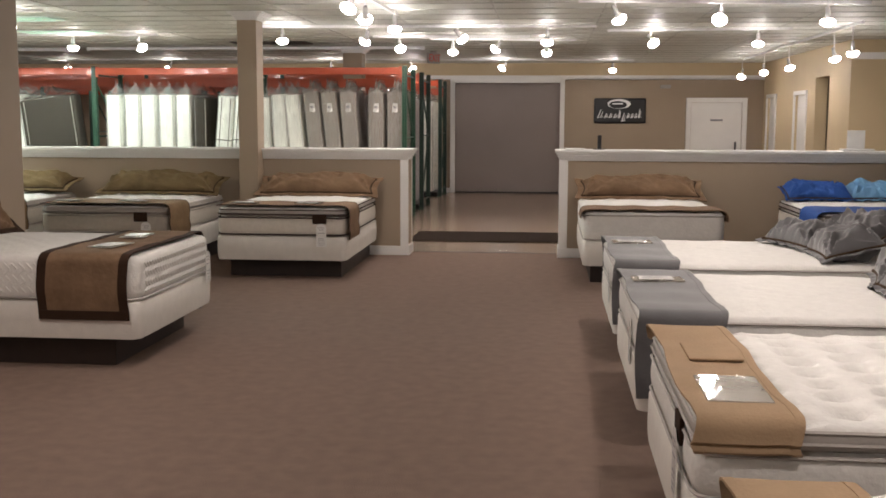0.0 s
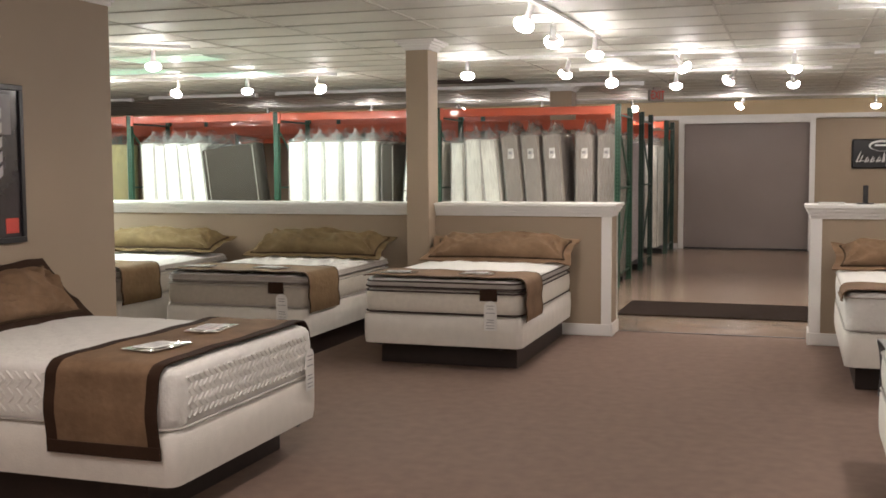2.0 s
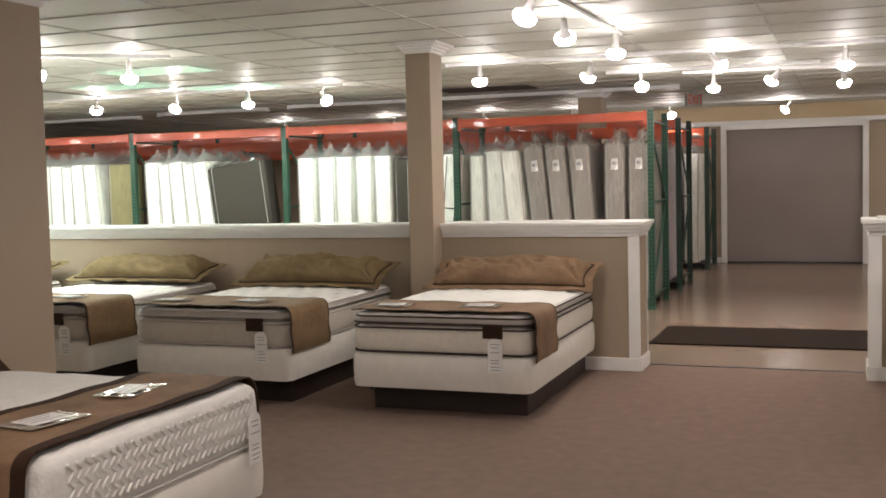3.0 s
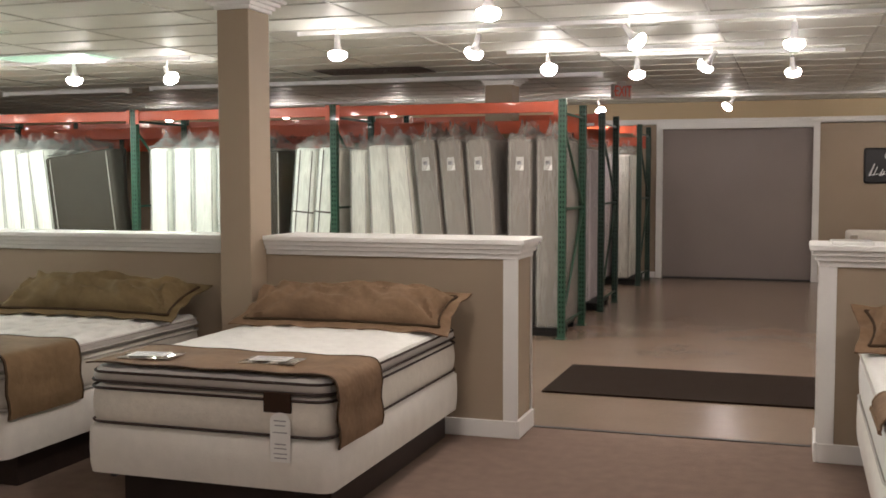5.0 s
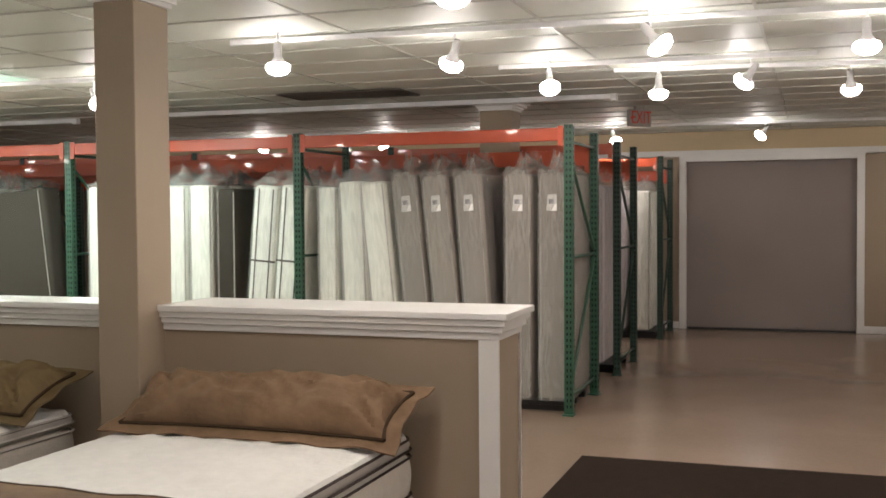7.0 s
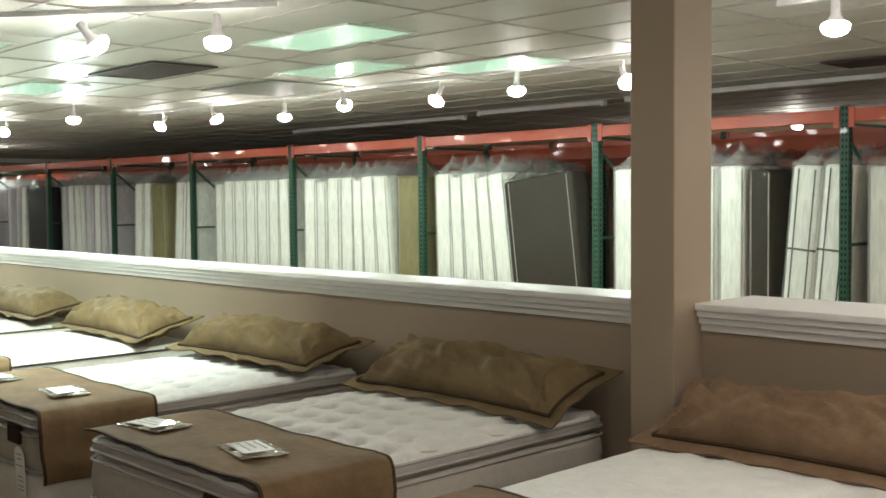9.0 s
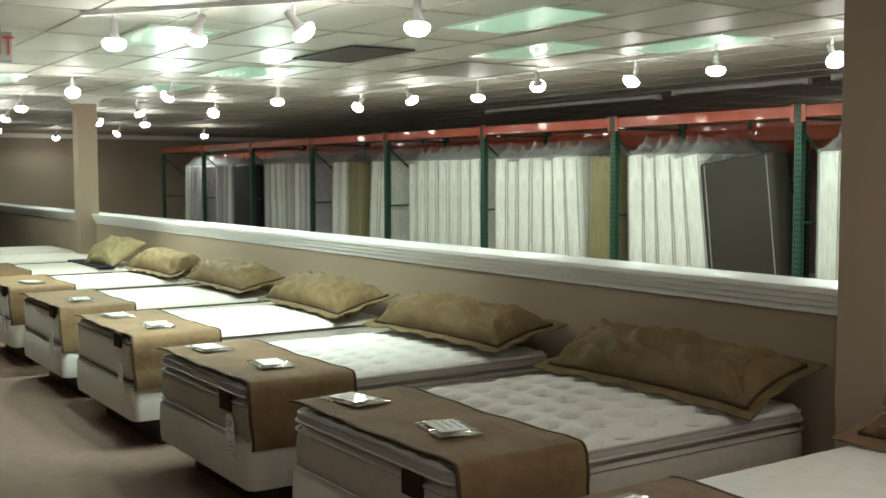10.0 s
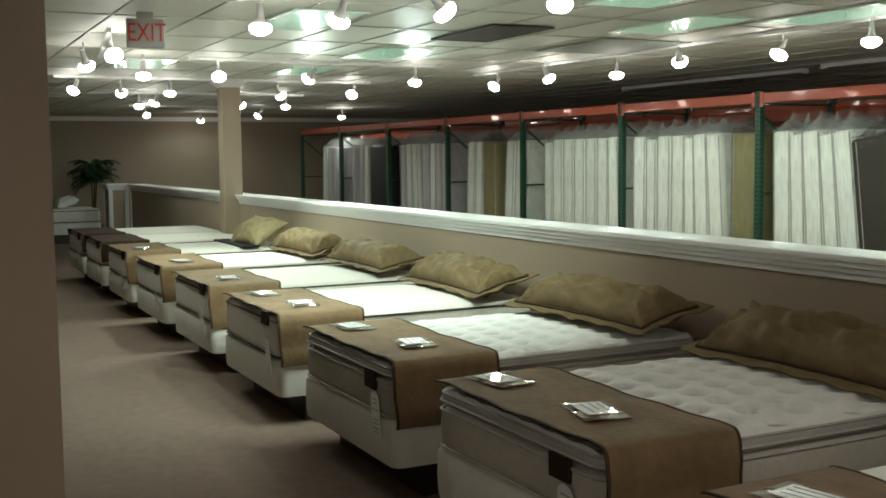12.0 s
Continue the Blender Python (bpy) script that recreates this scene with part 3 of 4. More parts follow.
def make_pillow(w, h, t, cloth, border, label, group, flange=0.06, seed=0):
    """A stuffed sham with a seam cord and a wavy flange; local x along its width, y up its height, z out of its face."""
    pl = thing("pillow", label, "pillow", group)
    iw, ih = w / 2 - flange, h / 2 - flange

    def rim(u, v):
        """Plan of the seam: sides pulled in, corners drawn out into ears."""
        return Vector((iw * u * (1 - 0.06 * (1 - v * v) * abs(u) ** 3), ih * v * (1 - 0.12 * (1 - u * u) * abs(v) ** 3), 0))

    def folds(u, v):
        """Creases that run in from the corners and along the seam, and soft lumps of the filling."""
        out = 0.045 * noise.noise(Vector((u * 2.2 + seed * 3.1, v * 1.3, seed)))
        for cu in (-1, 1):
            for cv in (-1, 1):
                a = math.atan2((v - cv) * ih, (u - cu) * iw)
                r = math.hypot((v - cv) * ih, (u - cu) * iw)
                out += 0.04 * math.sin(a * 11 + seed * 1.7 + cu) * math.exp(-((r - 0.13) / 0.12) ** 2)
        edge = abs(v) ** 2.5
        out += 0.02 * edge * math.sin(u * 19 + 3 * noise.noise(Vector((u * 3, seed, v))))
        return out - 0.06 * abs(noise.noise(Vector((u * 4.5 + v * 1.5, v * 2.0 + seed, 7))))
    bm = bmesh.new()
    nu, nv = 64, 28
    for side in (1, -1):
        g = []
        for i in range(nu + 1):
            rowv = []
            for j in range(nv + 1):
                u, v = 2 * i / nu - 1, 2 * j / nv - 1
                p = rim(u, v)
                prof = (max(0, 1 - abs(u) ** 4) ** 0.5) * (max(0, 1 - abs(v) ** 2.4) ** 0.55)
                p.z = side * (t / 2 * prof * (0.5 if side < 0 else 1.15) + folds(u, v) * prof)
                rowv.append(bm.verts.new(p))
            g.append(rowv)
        for i in range(nu):
            for j in range(nv):
                bm.faces.new((g[i][j], g[i + 1][j], g[i + 1][j + 1], g[i][j + 1]))
    bmesh.ops.remove_doubles(bm, verts=bm.verts, dist=0.0004)
    part("cushion", bm, cloth, pl, "", True)
    if flange > 0.01:
        loop = []
        for u0, v0, u1, v1 in ((-1, -1, 1, -1), (1, -1, 1, 1), (1, 1, -1, 1), (-1, 1, -1, -1)):
            n = 40 if v0 == v1 else 18
            loop += [(u0 + (u1 - u0) * k / n, v0 + (v1 - v0) * k / n) for k in range(n)]
        loop.append(loop[0])
        rows, cord = [], []
        for k, (u, v) in enumerate(loop):
            p = rim(u, v)
            d = Vector((abs(u) ** 12 * (1 if u > 0 else -1), abs(v) ** 12 * (1 if v > 0 else -1), 0))
            a = 6.2832 * k / (len(loop) - 1)
            wave = 0.015 * math.sin(a * 13 + seed) * (0.6 + noise.noise(Vector((math.cos(a) * 3, math.sin(a) * 3, seed))))
            rows.append([p * 0.97, p + d * flange * 0.5 + Vector((0, 0, wave * 0.5)), p + d * flange * 1.05 + Vector((0, 0, wave))])
            cord.append(p + Vector((0, 0, 0.006)))
        part("flange", sheet(bmesh.new(), rows, 0.008), border, pl, "", True)
        bm = bmesh.new()
        for a, b in zip(cord, cord[1:]):
            if (b - a).length > 0.0005:
                rod(bm, a, b, 0.009, seg=5)
        part("seam_cord", bm, SEAM, pl, "dark sewn seam")
    return pl


def lean(x, y, z, tilt, yaw=0.0, roll_=0.0):
    """A pose for a pillow that leans back: tilt 90 stands upright, facing -y before yaw."""
    return pose(x, y, z, 0, 0, yaw) @ pose(0, 0, 0, tilt, 0, roll_)


def make_runner(w, top, y0, y1, drop_l, drop_r, cloth, border, label, group, bw=0.045, gap=0.006):
    """A bed runner across the foot, hanging down both sides; borders are strips of their own cloth."""
    rn = thing("bed_runner", label, "bed runner", group)

    def profile():
        hx = w / 2 + 0.004
        pts = []
        for k in range(7):
            pts.append((-hx - 0.012 + 0.006 * math.sin(k * 1.4), top - drop_l + (drop_l - 0.06) * k / 6))
        for k in range(1, 6):
            a = math.pi - math.pi / 2 * k / 5
            pts.append((-hx + 0.05 + 0.06 * math.cos(a), top - 0.055 + 0.06 * math.sin(a)))
        for k in range(1, 16):
            q = k / 16
            pts.append((-hx + 0.05 + (2 * hx - 0.1) * q, top + 0.006 + 0.004 * math.sin(q * 21)))
        for k in range(0, 6):
            a = math.pi / 2 - math.pi / 2 * k / 5
            pts.append((hx - 0.05 + 0.06 * math.cos(a), top - 0.055 + 0.06 * math.sin(a)))
        for k in range(1, 7):
            pts.append((hx + 0.01 + 0.006 * math.sin(k * 1.7), top - 0.06 - (drop_r - 0.06) * k / 6))
        return pts
    pf = profile()
    if drop_l < 0.02:
        pf = [p for p in pf if p[0] > -w / 2 + 0.02]

    def strip(ya, yb, n, lift):
        rows = []
        for i, (x, z) in enumerate(pf):
            rowv = []
            for j in range(n + 1):
                y = ya + (yb - ya) * j / n
                wob = 0.006 * noise.noise(Vector((x * 4, y * 9, z * 4)))
                rowv.append(Vector((x, y + 0.01 * math.sin(i * 0.5), z + wob)))
            rows.append(rowv)
        return sheet(bmesh.new(), rows, lift)
    part("cloth", strip(y0 + bw, y1 - bw, 10, gap), cloth, rn, "", True)
    part("border", strip(y0, y0 + bw, 2, gap + 0.002), border, rn, "", True)
    part("border", strip(y1 - bw, y1, 2, gap + 0.002), border, rn, "", True)
    return rn


def make_card(label="white price sheet in a clear glossy vinyl sleeve on the runner", w=0.29, d=0.19):
    cd = thing("info_card", label, "card", "cards on the runners")
    bm = bmesh.new()
    rows = [[Vector((-w / 2 + w * i / 10, -d / 2 + d * j / 6, 0.006 + 0.006 * math.sin(i * 1.3) * math.sin(j * 1.1))) for j in range(7)] for i in range(11)]
    sheet(bm, rows, 0.003)
    part("sleeve", bm, SLEEVE, cd, "clear vinyl sleeve", True)
    part("sheet", box(B(-w * 0.36, w * 0.3, -d * 0.34, d * 0.34, 0.013, 0.0155), -w * 0.36, w * 0.3, -d * 0.34, d * 0.34, 0.0156, 0.0158), CARD, cd)
    for k in range(3):
        part("print_bar", B(-w * 0.3, w * (0.2 - 0.1 * (k % 2)), d * (0.2 - 0.18 * k), d * (0.24 - 0.18 * k), 0.0158, 0.0165), INK, cd)
    return cd


def make_tag():
    """A white hanging price tag with a rounded top; hangs in the x-z plane, its loop at the origin."""
    tg = thing("price_tag", "white card price tag hanging on the mattress edge", "price tag", "price tags")
    bm = bmesh.new()
    w, h = 0.105, 0.235
    pts = [(-w / 2, -h), (w / 2, -h)] + [(w / 2 * math.cos(a), -0.045 + 0.045 * math.sin(a)) for a in [math.pi * k / 10 for k in range(11)]]
    f = bm.faces.new([bm.verts.new((x, 0, z)) for x, z in pts])
    ex = bmesh.ops.extrude_face_region(bm, geom=[f])
    bmesh.ops.translate(bm, verts=[v for v in ex["geom"] if isinstance(v, bmesh.types.BMVert)], vec=(0, 0.003, 0))
    part("card", bm, CARD, tg)
    for k, (z, a) in enumerate(((-0.04, 0.6), (-0.062, 0.5), (-0.095, 0.7), (-0.15, 0.55), (-0.17, 0.6), (-0.195, 0.65), (-0.215, 0.6))):
        part("print_bar", B(-w / 2 * a, w / 2 * a, -0.0015, 0.0, z - 0.0022, z + 0.0022), INK, tg)
    return tg


TOP = 0.185 + 0.25 + 0.28 + 0.018
ROW_GROUP = "beds along the half wall"
bed_a = make_bed(BED_W - 0.03, BED_L, "pillow", ROW_GROUP, "pillow-top mattress with dark piping on an off-white box spring", side=TICKING)
bed_a.matrix_basis = pose(-2.08, 10.56, 0)
bed_t = make_bed(BED_W, BED_L, "tuft", ROW_GROUP, "tufted pillow-top bed in grey-beige knit on an off-white box spring", side=GREIGE)
bed_t.matrix_basis = pose(-3.94, 10.58, 0)
bed_p = make_bed(BED_W, BED_L, "plain", ROW_GROUP, "plain white-topped bed on an off-white box spring", side=TICKING)
bed_p.matrix_basis = pose(-7.6, 10.58, 0)
copy_thing(bed_t, pose(-5.76, 10.58, 0))
ROW_X = (-9.4, -11.2, -12.98, -14.76, -16.4)
for x in ROW_X:
    copy_thing(bed_p, pose(x, 10.6, 0))

run_tan = make_runner(BED_W, TOP, 0.01, 0.56, 0.01, 0.33, TAN, SEAM, "tan faux-suede runner draped over the foot of the bed", "bed runners", 0.013)
run_tan.matrix_basis = pose(-2.08, 10.56, 0)
run_olive = make_runner(BED_W + 0.012, TOP, 0.01, 0.62, 0.01, 0.33, RUNNER, SEAM, "brown suede runner with a dark corded edge on the bed foot", "bed runners", 0.014)
run_olive.matrix_basis = pose(-3.94, 10.57, 0)
for x in (-5.76, -7.6) + ROW_X[:3]:
    copy_thing(run_olive, pose(x, 10.57, 0))
run_dark = make_runner(BED_W + 0.012, TOP, 0.01, 0.6, 0.1, 0.24, ESPRESSO, ESPRESSO, "espresso brown runner on the bed foot", "bed runners", 0.03)
run_dark.matrix_basis = pose(ROW_X[3], 10.59, 0)
copy_thing(run_dark, pose(ROW_X[4], 10.59, 0))

PZ = TOP
pil_a = make_pillow(1.44, 0.52, 0.28, TAN, TAN, "long tan bolster sham leaning on the half wall", "long shams", 0.07, 1)
pil_a.matrix_basis = lean(-2.05, 12.28, PZ + 0.1, 22)
for k, x in enumerate((-3.94, -5.76, -7.6, -9.4, -11.2)):
    p = make_pillow(1.46, 0.54, 0.28, OLIVE, OLIVE, "long olive-tan sham with a ruffled flange on the bed head", "long shams", 0.06, 2 + k)
    p.matrix_basis = lean(x + 0.02, 12.3, PZ + 0.1, (20 if k == 0 else 11) + 2 * (k % 3), 2 * math.sin(k * 2.2))
p = make_pillow(0.75, 0.5, 0.26, PALE_OLIVE, PALE_OLIVE, "plump pale olive pillow on the bed head", "pillows", 0.0, 9)
p.matrix_basis = lean(-12.8, 12.25, PZ + 0.14, 30, 8)
tagged(finish("foot_cloth", B(-13.6, -12.3, 11.9, 12.1, TOP - 0.002, TOP + 0.02, bevel=0.006), BLACK_CLOTH), "folded black cloth on the mattress", "cloth")

card = make_card()
card.matrix_basis = pose(-1.85, 10.85, TOP + 0.01, 0, 0, 6)
for k, (x, y, a) in enumerate(((-2.5, 10.78, 10), (-3.72, 10.86, -12), (-4.42, 10.82, 8), (-5.5, 10.9, -8), (-6.2, 10.82, 4), (-7.35, 10.9, -5), (-8.0, 10.82, 6), (-9.2, 10.88, -7), (-10.95, 10.88, 9), (-12.8, 10.85, -6))):
    copy_thing(card, pose(x, y, TOP + 0.012, 0, 0, a))
tag = make_tag()
tag.matrix_basis = pose(-1.66, 10.545, 0.565)
for k, x in enumerate((-3.52, -5.31, -7.15, -8.95, -10.75, -12.53, -14.31, -15.95)):
    copy_thing(tag, pose(x + 0.04, 10.56, 0.56, 3, 0, 3 * math.sin(k * 3)))

# the island bed with its head on the dividing wall
bed_b = make_bed(1.5, 1.9, "foam", "", "white memory-foam bed with chevron-quilted sides on a dark plinth", patch=False)
bed_b.matrix_basis = pose(-2.0, 7.33, 0, 0, 0, 90)
rb = make_runner(1.5, TOP, 0.06, 0.66, 0.4, 0.4, TAN, ESPRESSO, "tan runner with a wide dark brown border over the bed foot", "bed runners", 0.06)
for sx in (-1, 1):
    xx = sx * (0.75 + 0.0175)
    part("hem", B(xx - 0.0075, xx + 0.0075, 0.06, 0.66, TOP - 0.415, TOP - 0.355, bevel=0.002), ESPRESSO, rb)
rb.matrix_basis = pose(-2.0, 7.33, 0, 0, 0, 90)
pb = make_pillow(1.45, 0.52, 0.22, TAN, ESPRESSO, "tan sham with a dark brown flange leaning on the dividing wall", "long shams", 0.07, 21)
pb.matrix_basis = lean(-3.66, 7.33, TOP + 0.15, 44, 90)
copy_thing(card, pose(-2.35, 7.0, TOP + 0.012, 0, 0, 80))
copy_thing(card, pose(-2.4, 7.6, TOP + 0.012, 0, 0, 96))
copy_thing(tag, pose(-1.985, 7.95, 0.6, 0, 0, 90))

# right side: bed beyond the aisle against the half wall, and the row whose feet meet the aisle
bed_c = make_bed(BED_W, BED_L, "soft", ROW_GROUP, "plain white bed", side=QUILT, patch=False)
bed_c.matrix_basis = pose(1.62, 10.5, 0)
tagged(bed_c, "plain white bed beside the opening in the half wall", "bed", "beds along the half wall")
rc = make_runner(BED_W, TOP, 0.01, 0.5, 0.08, 0.1, TAN, TAN, "thin tan runner over the foot of a white bed", "bed runners", 0.03)
rc.matrix_basis = pose(1.62, 10.5, 0)
copy_thing(pil_a, lean(1.62, 12.28, PZ + 0.1, 22))
bed_d = copy_thing(bed_a, pose(3.85, 10.5, 0))
rd = make_runner(BED_W, TOP, 0.01, 0.7, 0.3, 0.3, BLUE, BLUE, "royal blue runner over the bed foot", "bed runners", 0.03)
rd.matrix_basis = pose(3.85, 10.5, 0)
p = make_pillow(0.75, 0.5, 0.22, BLUE, BLUE, "royal blue pillow with pale print", "pillows", 0.03, 31)
p.matrix_basis = lean(3.55, 12.22, PZ + 0.08, 14)
p = make_pillow(0.7, 0.48, 0.22, SKYBLUE, SKYBLUE, "sky blue cotton pillow beside a royal blue one", "pillows", 0.03, 32)
p.matrix_basis = lean(4.2, 12.22, PZ + 0.08, 14)

bed_e = make_bed(1.5, 2.0, "soft", "beds with their feet to the aisle", "white bed with a slate grey runner", side=QUILT, mat_h=0.23, patch=False)
bed_e.matrix_basis = pose(1.03, 7.85, 0, 0, 0, -90)
copy_thing(bed_e, pose(1.03, 5.95, 0, 0, 0, -90))
bed_f = make_bed(1.5, 2.0, "tuft", "beds with their feet to the aisle", "thick tufted white bed with a tan pocketed runner", side=QUILT, mat_h=0.25)
bed_f.matrix_basis = pose(1.04, 4.02, 0, 0, 0, -90)
copy_thing(bed_f, pose(1.04, 1.98, 0, 0, 0, -90))
TOPE = TOP - 0.05
rg = make_runner(1.5, TOPE, -0.002, 0.42, 0.3, 0.42, GREY_CLOTH, GREY_CLOTH, "slate grey satin runner over the bed foot", "bed runners", 0.03)
rg.matrix_basis = pose(1.03, 7.85, 0, 0, 0, -90)
copy_thing(rg, pose(1.03, 5.95, 0, 0, 0, -90))
TOPF = TOP - 0.03
rt = make_runner(1.5, TOPF, -0.002, 0.32, 0.06, 0.1, CANVAS, CANVAS, "tan canvas runner with pockets over the bed foot", "bed runners", 0.03)
part("pocket", B(-0.3, 0.0, 0.08, 0.28, TOPF + 0.012, TOPF + 0.022, bevel=0.004), CANVAS, rt)
part("pocket_window", B(0.25, 0.6, 0.06, 0.27, TOPF + 0.012, TOPF + 0.02, bevel=0.004), SLEEVE, rt, "clear vinyl window")
rt.matrix_basis = pose(1.04, 4.02, 0, 0, 0, -90)
copy_thing(rt, pose(1.04, 1.98, 0, 0, 0, -90))
for y in (7.85, 5.95):
    copy_thing(card, pose(1.22, y + 0.25, TOPE + 0.012, 0, 0, 2))
for k, (x, y, z, a) in enumerate(((2.6, 7.5, 0.07, 14), (2.5, 8.1, 0.06, 8), (2.65, 6.3, 0.07, 14), (2.55, 5.7, 0.06, 8), (2.8, 7.85, 0.13, 24), (2.8, 6.0, 0.13, 24))):
    p = make_pillow(0.68, 0.48, 0.24, GREY_CLOTH, GREY_CLOTH, "plump slate grey pillow on the bed head", "pillows", 0.04, 40 + k)
    p.matrix_basis = lean(x, y, TOPE + z, a, -90 + 20 * math.sin(k * 2.0))
for y in (7.5, 5.6, 3.6):
    copy_thing(tag, pose(1.022, y, 0.58, 0, 0, -90))


# ---- stock racks ----
BAY = 2.515
RX = -1.62


def upright(x, y0, y1, parent, green, h=2.44):
    fr = part("upright_frame", box(B(x - 0.09, x + 0.01, y0 - 0.03, y0 + 0.09, -0.004, 0.008), x - 0.09, x + 0.01, y1 - 0.09, y1 + 0.03, -0.004, 0.008), green, parent)
    for y in (y0, y1 - 0.07):
        bm = bmesh.new()
        for xa in (x - 0.075, x - 0.003):
            box(bm, xa, xa + 0.003, y, y + 0.07, 0.008, h)
        box(bm, x - 0.075, x, y, y + 0.003, 0.008, h)
        part("post", bm, green, fr)
        bm = bmesh.new()
        for k in range(int(h / 0.051)):
            z = 0.06 + k * 0.051
            if z < h - 0.02:
                for xo in (-0.056, -0.026):
                    box(bm, x + xo, x + xo + 0.012, y - 0.0012, y + 0.0005, z, z + 0.024)
                box(bm, x - 0.0005, x + 0.0012, y + 0.03, y + 0.042, z, z + 0.024)
        part("slot_pattern", bm, HOLE, fr)["kind"] = "stuff"
    for a, b, ya, yb in ((0.15, 1.3, y0 + 0.05, y1 - 0.05), (1.35, 2.2, y1 - 0.05, y0 + 0.05)):
        part("brace", rod(bmesh.new(), (x - 0.037, ya, a), (x - 0.037, yb, b), 0.016, seg=6), green, fr)
    for z in (0.15, 1.32, 2.3):
        part("brace", rod(bmesh.new(), (x - 0.037, y0 + 0.05, z), (x - 0.037, y1 - 0.05, z), 0.014, seg=6), green, fr)
    return fr


def rack(y0, y1, bays, label, green):
    rk = thing("pallet_rack", label, "rack", "stock racks")
    for i in range(bays + 1):
        upright(RX - BAY * i, y0, y1, rk, green)
    for i in range(bays):
        xa, xb = RX - BAY * (i + 1), RX - 0.075 - BAY * i
        for y, za, zb in ((y0 - 0.002, 2.305, 2.415), (y1 - 0.05, 2.14, 2.285)):
            bm = B(xa, xb, y, y + 0.05, za, zb, bevel=0.006)
            box(bm, xa + 0.002, xa + 0.05, y - 0.008, y, za - 0.04, zb + 0.015, bevel=0.002)
            box(bm, xb - 0.05, xb - 0.002, y - 0.008, y, za - 0.04, zb + 0.015, bevel=0.002)
            part("beam", bm, ORANGE, rk, "orange enamelled beam")
    return rk


rack(16.8, 17.95, 9, "green pallet rack with orange beams full of stood-up mattresses", GREEN)
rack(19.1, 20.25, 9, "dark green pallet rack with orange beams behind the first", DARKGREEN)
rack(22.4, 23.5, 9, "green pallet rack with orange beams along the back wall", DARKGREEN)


def make_wrapped(t, d, h, cloth, wrap, label, seed, stripes=False, sticker=False):
    """A mattress stood on end: t thick along x, d deep along y, h tall, in a loose polythene bag bunched at the top."""
    wm = thing("wrapped_mattress", label, "mattress", "wrapped mattresses in the racks")
    rnd = random.Random(seed)
    bm = bmesh.new()
    box(bm, -t / 2, t / 2, 0, d, 0.02, h, bevel=min(0.035, t * 0.2))
    part("mattress", bm, cloth, wm, "", True)
    if stripes:
        for xs in (-0.28, 0.28):
            part("piping", B(xs * t - 0.006, xs * t + 0.006, -0.005, 0.004, 0.04, h - 0.03), PIPING, wm)
        part("strap", B(-t / 2 - 0.004, t / 2 + 0.004, -0.006, 0.004, h * 0.62, h * 0.62 + 0.018), PIPING, wm)
    else:
        for xs in (-0.42, 0.42):
            part("piping", B(xs * t - 0.005, xs * t + 0.005, -0.004, 0.004, 0.04, h - 0.03), SILVER, wm)
    if sticker:
        part("sticker", B(-0.045, 0.045, -0.014, -0.012, h - 0.32, h - 0.18), CARD, wm)
        part("sticker_print", B(-0.025, 0.02, -0.0155, -0.014, h - 0.26, h - 0.22), INK, wm)
    bm = bmesh.new()
    cols, levels_ = 22, 16
    prev = None
    for k in range(levels_ + 1):
        q = k / levels_
        z = 0.01 + (h + 0.015) * q
        loop = []
        for i in range(cols):
            x, y = outline(t / 2 + 0.013, d / 2 + 0.013, 0.03, 1)[int(i * 36 / cols)]
            s = noise.noise(Vector((x * 9, y * 5, z * 4 + seed * 5))) * 0.008
            loop.append(bm.verts.new((x * (1 + s), y + d / 2 + (s - 0.004 if y < 0 else 0), z)))
        if prev:
            for i in range(cols):
                bm.faces.new((prev[i], prev[(i + 1) % cols], loop[(i + 1) % cols], loop[i]))
        prev = loop
    # the bunched neck and its ragged ears
    for s, dz in ((0.8, 0.03), (0.42, 0.07), (0.5, 0.11), (0.75, 0.14)):
        loop = []
        for i, v in enumerate(prev):
            loop.append(bm.verts.new((v.co.x * s + rnd.uniform(-0.02, 0.02), d / 2 + (v.co.y - d / 2) * (0.9 if s > 0.7 else 0.85), h + dz + rnd.uniform(-0.03, 0.05) * (1 + 8 * dz))))
        for i in range(cols):
            bm.faces.new((prev[i], prev[(i + 1) % cols], loop[(i + 1) % cols], loop[i]))
        prev = loop
    part("polythene_bag", bm, wrap, wm, "crinkled clear polythene bag", True)
    return wm


KINDS = {
    "w": make_wrapped(0.25, 1.0, 1.9, M_WHITE, WRAP, "white mattress stood on end in a clear polythene bag", 1),
    "v": make_wrapped(0.2, 1.0, 1.86, M_WHITE, WRAP, "thin white mattress stood on end in clear polythene", 2),
    "s": make_wrapped(0.26, 1.0, 1.88, M_WHITE, WRAP, "white mattress with dark piping stood on end in polythene", 3, stripes=True),
    "g": make_wrapped(0.24, 1.0, 1.95, M_GREY, WRAP_GREY, "grey mattress stood on end in dusty polythene with a sticker", 4, sticker=True),
    "d": make_wrapped(0.95, 0.25, 1.86, M_DARK, WRAP_DARK, "dark mattress in glossy polythene, broad side to the aisle", 5),
    "o": make_wrapped(0.45, 0.25, 1.9, M_OLIVE, WRAP_DARK, "olive mattress in polythene, broad side to the aisle", 6),
    "b": make_wrapped(0.95, 0.25, 1.9, M_BLACK, WRAP_DARK, "black mattress in glossy polythene, broad side to the aisle", 7),
    "k": make_wrapped(0.2, 1.0, 1.86, M_DARK, WRAP_DARK, "dark mattress stood on end in glossy polythene", 9),
    "l": make_wrapped(0.22, 1.0, 1.9, M_LILAC, WRAP, "pale lilac mattress stood on end in polythene", 8),
}
used = set()


